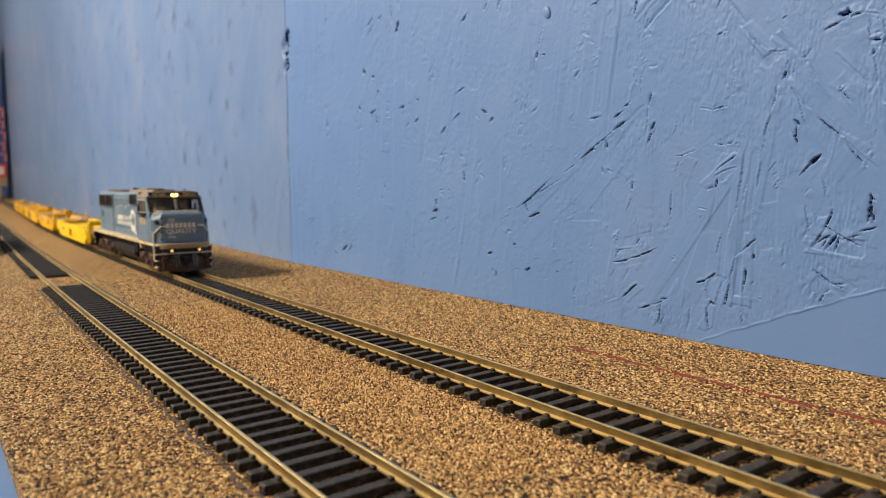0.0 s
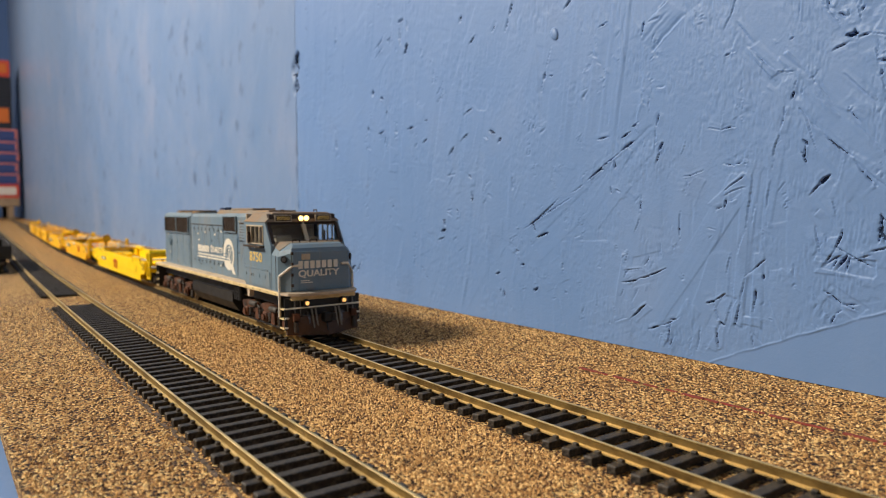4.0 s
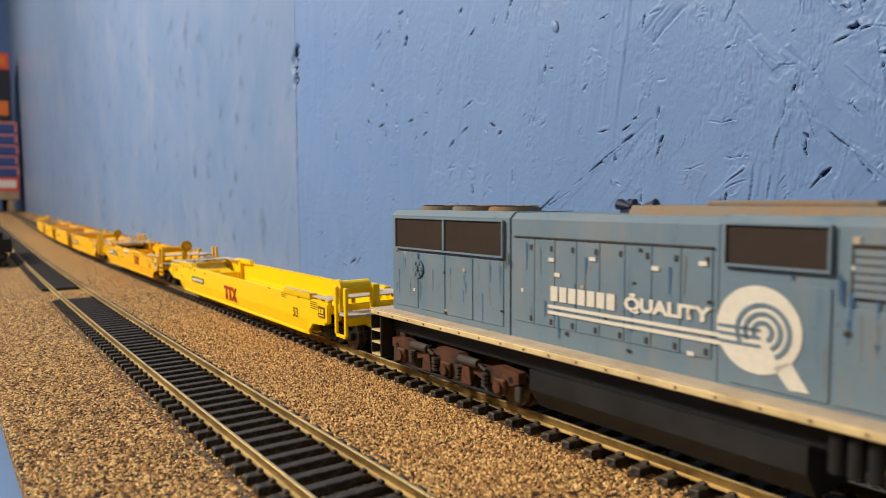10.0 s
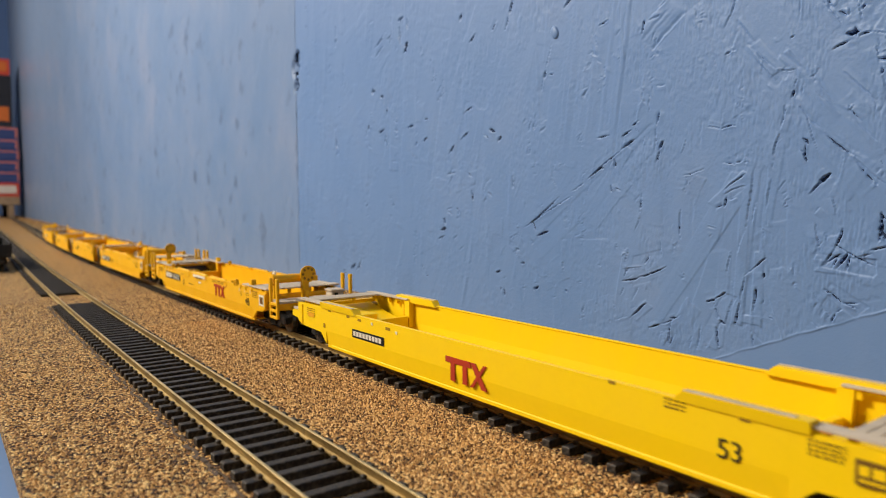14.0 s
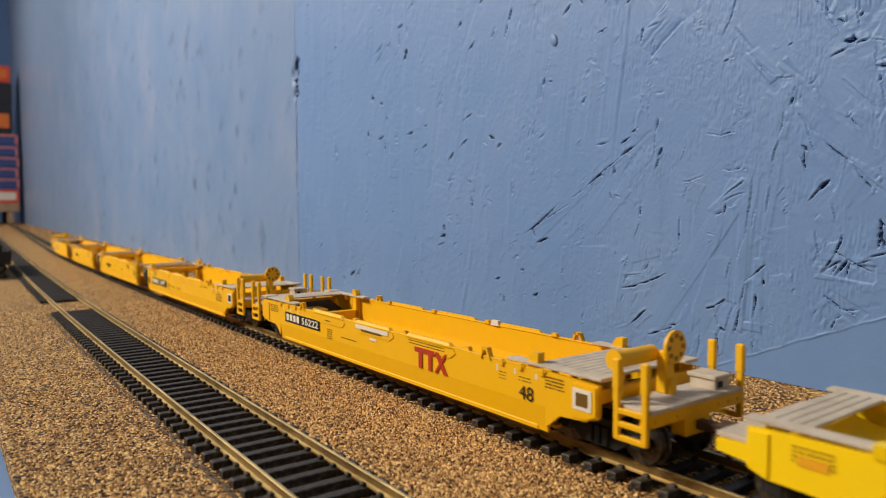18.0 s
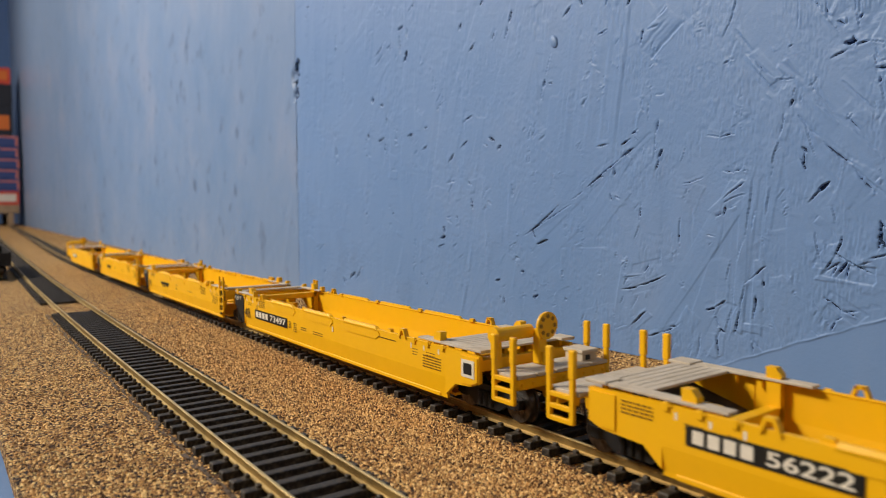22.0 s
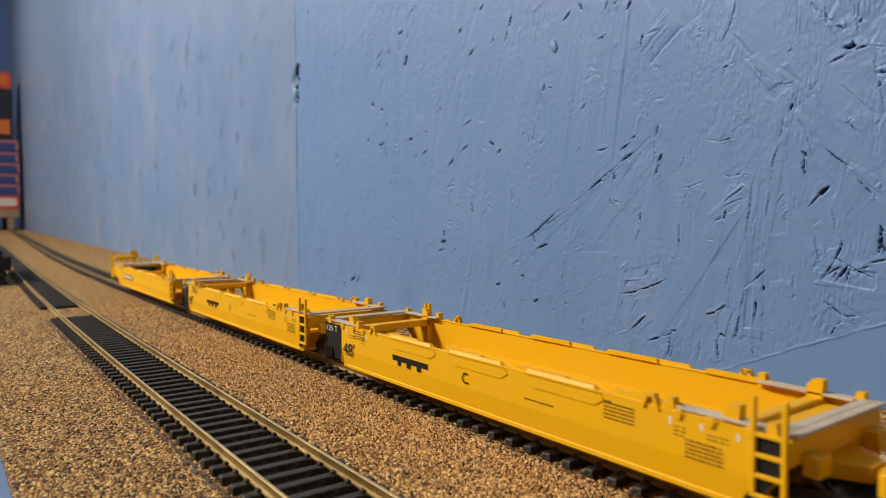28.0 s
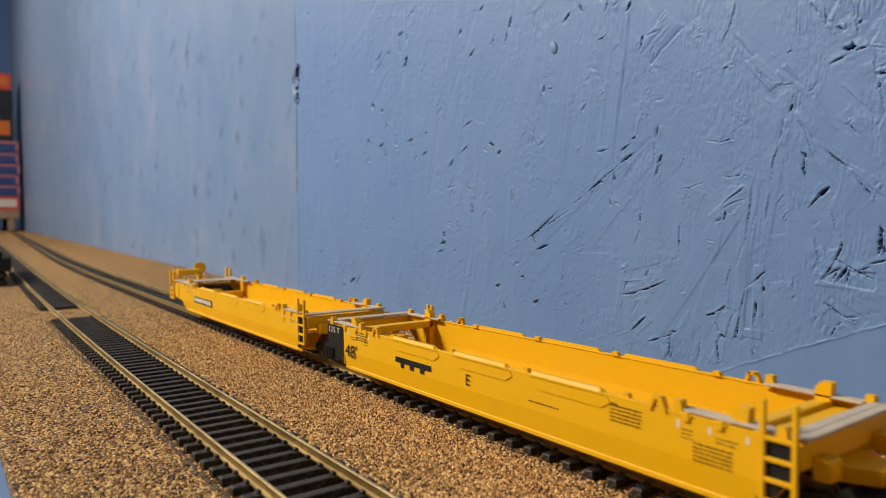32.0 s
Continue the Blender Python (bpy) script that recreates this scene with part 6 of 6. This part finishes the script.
small_print(X(-1228), X(-1216), 16.4, 1, FACE, M["print"], car)
small_print(X(-1201), X(-1192), 14.6, 5, FACE, M["print"], car)
part("reflector", box(B(), X(-1259), X(-1258.2), FACE - 0.1, FACE, 12.6, 14.4), M["white"], car)
part("stencil_box", box(B(), X(-1182), X(-1176.5), FACE - 0.4, FACE, 10.9, 15.7), M["white"], car)
part("stencil_box", box(B(), X(-1181), X(-1177.5), FACE - 0.5, FACE, 11.8, 14.8), M["ink"], car)
freight_truck(X(-1367), car)
for ref, letter, tail in ((-1458, "C", -1554), (-1644.5, "E", -1742)):
    d = ref + 1458
    car = well_car(ref, -1534 + d, -1381 + d, -1546 + d, -1375 + d, None, None, M["yellow"], unit_label + " with black end panels", guide_long=17.0 if letter == "C" else 2.6)
    X = lambda s: s - ref
    lettering("48'", X(-1532.8 + d), 7.4, 4.4, M["ink"], car, FACE - 0.15, "numeral", 8.2, None, 0.0)
    lettering("125 T", X(-1544.6 + d), 14.6, 1.9, M["white"], car, FACE - 0.25, "lettering", 8.0, None, 0.0)
    lettering(letter, X(-1464.5 + d), 10.2, 3.0, M["ink"], car, FACE - 0.15, "letter", None, None, 0.0)
    bm = B()
    box(bm, X(-1500 + d), X(-1481 + d), FACE - 0.15, FACE, 10.8, 12.4)
    for a, b in ((-1497, -1495.4), (-1492, -1490), (-1486.5, -1484.5)):
        box(bm, X(a + d), X(b + d), FACE - 0.15, FACE, 9.4, 10.8)
    part("stencil_panel", bm, M["ink"], car)
    small_print(X(-1525 + d), X(-1518 + d), 17.6, 4, FACE, M["print"], car)
    small_print(X(-1415 + d), X(-1407 + d), 16.6, 5, FACE, M["print"], car)
    small_print(X(-1440 + d), X(-1430 + d), 12.2, 1, FACE, M["print"], car)
    small_print(X(-1423 + d), X(-1413 + d), 17.0, 1, FACE, M["print"], car)
    small_print(X(-1395 + d), X(-1387 + d), 13.6, 5, FACE, M["print"], car)
    freight_truck(X(tail), car)
car = well_car(-1842, -1917, -1757, -1936, -1751, -1948, None, M["yellow"], unit_label + " at the tail, with corner ladders", brake=-1)
X = lambda s: s + 1842
bars([(X(-1898), X(-1866))], 9.2, 12.6, FACE, M["ink"], car, "number_panel")
bars(blocks(X(-1897), X(-1867), 9), 9.9, 12.0, FACE - 0.12, M["white"], car)
# ---- parked black freight car on the siding ----
def spur(x):
    return siding(x) - 0.034


spur_track = thing("railway_track", "short brass railed spur under the parked freight car", "track", "tracks")
for off in (-0.0088, 0.0088):
    rail_mesh("rail", spur, off, -1.3, -0.75, spur_track)


def parked_car():
    x0 = -0.742
    o = thing("freight_car", "black low-sided freight car model parked on a spur", "freight car", "", Matrix.Translation((x0, spur(x0), RAIL)) @ Matrix.Rotation(heading(spur, x0 - 0.08), 4, "Z"))
    bm = box(B(), -170, 0, -15.5, 15.5, 9, 12.5, 0.4)
    body = part("body", bm, M["black"], o)
    for s in (-1, 1):
        part("side_panel", box(B(), -169, -0.5, min(s * 14.6, s * 15.6), max(s * 14.6, s * 15.6), 12.5, 22.0, 0.2), M["black"], body)
        bm = B()
        for i in range(9):
            box(bm, -166 + i * 20, -164.4 + i * 20, min(s * 15.5, s * 16.4), max(s * 15.5, s * 16.4), 9.5, 21.6, 0.1)
        part("side_rib", bm, M["black"], body)
    part("end_panel", box(B(), -1.2, -0.2, -14.6, 14.6, 12.5, 21.0, 0.2), M["black"], body)
    part("end_panel", box(B(), -169.6, -168.6, -14.6, 14.6, 12.5, 21.0, 0.2), M["black"], body)
    for x in (-22, -148):
        freight_truck_still(x, o)
    coupler(0, 1, o, M["steel"], 9.0)
    coupler(-170, -1, o, M["steel"], 9.0)
    return o


def freight_truck_still(x, parent):
    n = len(WHEELS)
    truck = freight_truck(x, parent)
    del WHEELS[n:]
    return truck


parked_car()


# ---- stack of hobby boxes on a board at the far end ----
def card_box(name, w, d, h, body, label, category="box", bands=()):
    """A flat cardboard box with a lid, its front towards the tracks; bands are (from, to, material) across the front."""
    o = thing(name, label, category, "stacked boxes")
    part("tray", box(B(), -w / 2 + 2, w / 2 - 2, -d / 2 + 2, d / 2 - 2, 0, h * 0.5, 1.0), body, o)
    part("lid", box(B(), -w / 2, w / 2, -d / 2, d / 2, h * 0.2, h, 1.5), body, o)
    for x0, x1, z0, z1, m in bands:
        part("label_panel", box(B(), w / 2 - 0.5, w / 2 + 0.6, -d / 2 + x0 * d, -d / 2 + x1 * d, z0 * h, z1 * h), m, o)
    return o


SX, SY = -4.5, 0.266
shelf = thing("wooden_riser", "raw wooden board riser under the stacked boxes", "riser", "", Matrix.Translation((SX - 0.2, SY - 0.42, 0)))
part("top_board", box(B(), -245, 205, 45, 418, 70, 116, 2.0), M["board"], shelf)
for x in (-190, 170):
    for y in (60, 360):
        part("leg", box(B(), x, x + 30, y, y + 30, 0, 70, 1.0), M["board"], shelf)
z = 116
plan = [("model_box", 330, 60, M["redcard"], M["whitecard"], "red card model box with a white label panel", 0.0),
        ("model_box", 330, 46, M["bluecard"], M["redcard"], "blue card model box with red edges", 0.004),
        ("model_box", 325, 46, M["bluecard"], M["redcard"], "blue card model box with red edges", 0.0),
        ("model_box", 330, 46, M["bluecard"], M["redcard"], "blue card model box with red edges", 0.006),
        ("model_box", 330, 46, M["bluecard"], M["redcard"], "blue card model box with red edges", 0.002),
        ("model_box", 310, 54, M["bluecard"], M["redcard"], "blue card model box with red edges", 0.004),
        ("model_box", 300, 110, M["darkcard"], M["orange"], "black card model box with an orange corner", -0.018),
        ("model_box", 300, 112, M["darkcard"], M["darkcard"], "plain black card model box", -0.016),
        ("model_box", 300, 70, M["redcard"], M["orange"], "orange-red card model box", -0.020)]
for name, w, h, body, trim, label, dy in plan:
    d, w, h = 340, w * 1.2, h * 1.27
    ob = card_box(name, w, d, h, body, label, "box", ((0.02, 0.955, 0.24, 0.80, trim if trim != M["redcard"] else M["bluecard"]), (0.962, 0.995, 0.2, 0.97, M["pinkcard"] if trim == M["redcard"] else body), (0.02, 0.96, 0.84, 0.99, M["pinkcard"] if trim == M["redcard"] else body)))
    ob.matrix_world = Matrix.Translation((SX - 0.2, SY - d / 2000 + dy, z / 1000))
    z += h + 0.4

# ---- marks on the cork ----
rnd = random.Random(12)
bm = B()
x = -172.0
while x < 60:
    ln = rnd.uniform(4, 14)
    y = 55.5 + 0.00022 * (x + 110) ** 2 + rnd.uniform(-0.4, 0.4)
    w = rnd.uniform(0.3, 0.8)
    y2 = 55.5 + 0.00022 * (x + ln + 110) ** 2
    prism(bm, [(x, y - w), (x + ln, y2 - w), (x + ln, y2 + w), (x, y + w)], "z", 0.02, 0.5)
    x += ln + rnd.uniform(0.3, 3.0)
tagged(part("marker_line", bm, M["marker"]), "broken red marker line drawn on the cork", "marker line")
bm = B()
x = -150.0
while x < 40:
    ln = rnd.uniform(2, 8)
    y = 17.5 + rnd.uniform(-0.6, 0.6)
    prism(bm, [(x, y - 0.3), (x + ln, y - 0.4), (x + ln, y + 0.4), (x, y + 0.3)], "z", 0.02, 0.42)
    x += ln + rnd.uniform(2, 9)
tagged(part("marker_line", bm, M["marker"]), "faint broken red marker line beside the rails", "marker line")
# dried glue along the siding
bm = B()
x = -0.47
while x < 0.0:
    ln = rnd.uniform(0.0015, 0.006)
    y = siding(x) - 0.0152 + rnd.uniform(-0.0009, 0.0009)
    w = rnd.uniform(0.00015, 0.0007)
    prism(bm, [(x * 1000, (y - w) * 1000), ((x + ln) * 1000, (y - w * 0.7) * 1000), ((x + ln) * 1000, (y + w) * 1000), (x * 1000, (y + w * 1.2) * 1000)], "z", 0.0, 0.3)
    x += ln * 0.8
tagged(part("glue_line", bm, M["glue"]), "dried grey glue along the siding's ties", "glue", kind="stuff")


# ---- loose crumbs and raised grains of the cork ----
def crumbs(seed, count, spans):
    rnd = random.Random(seed)
    verts, faces = [], []
    for _ in range(count):
        x0, x1, y0, y1 = rnd.choice(spans)
        x, y = rnd.uniform(x0, x1), rnd.uniform(y0, y1)
        if abs(y - bend(x)) < 0.0145 or abs(y - siding(x)) < 0.0145:
            continue
        r, h, a = rnd.uniform(0.0003, 0.0008), rnd.uniform(0.00015, 0.0006), rnd.uniform(0, 6.3)
        k = len(verts)
        for i in range(4):
            q = a + i * math.pi / 2 + rnd.uniform(-0.4, 0.4)
            rr = r * rnd.uniform(0.7, 1.3)
            verts.append((x + rr * math.cos(q), y + rr * math.sin(q), -0.0001))
        verts.append((x + rnd.uniform(-0.4, 0.4) * r, y + rnd.uniform(-0.4, 0.4) * r, h))
        faces += [(k, k + 1, k + 4), (k + 1, k + 2, k + 4), (k + 2, k + 3, k + 4), (k + 3, k, k + 4)]
    me = bpy.data.meshes.new("cork_crumbs")
    me.from_pydata(verts, [], faces)
    me.materials.append(M["crumb"])
    o = new("cork_crumbs", me)
    return tagged(o, "raised tan and brown cork crumbs", "cork crumbs", kind="stuff")


crumbs(21, 90000, [(-0.5, -0.06, -0.118, 0.1), (-0.3, -0.05, -0.118, 0.1), (-0.36, -0.1, -0.05, -0.015)])
lay_ties(main_track, bend, [(-0.762, 0.15), (-4.8, -0.775)], -1.4)
lay_ties(side_track, siding, [(-0.466, 0.11), (-2.6, -0.521)], -1.2)
lay_ties(spur_track, spur, [(-1.3, -0.75)], -0.95)


def motions():
    times = [i * 1.0 for i in range(33)]
    for ob, s0 in MOVERS:
        rows = []
        for t in times:
            x = s0 + SPEED * t
            rows.append((t, Matrix.Translation((x, bend(x), RAIL)) @ Matrix.Rotation(heading(bend, x), 4, "Z")))
        walk(ob, rows)
    # four frames a row: a wheel turns about 75 degrees from row to row
    steps = [i * 4 / FPS for i in range(int(32 * FPS / 4) + 1)]
    for wheel, base, r in WHEELS:
        walk(wheel, [(t, base @ Matrix.Rotation(SPEED * t / r, 4, "Y")) for t in steps])


motions()
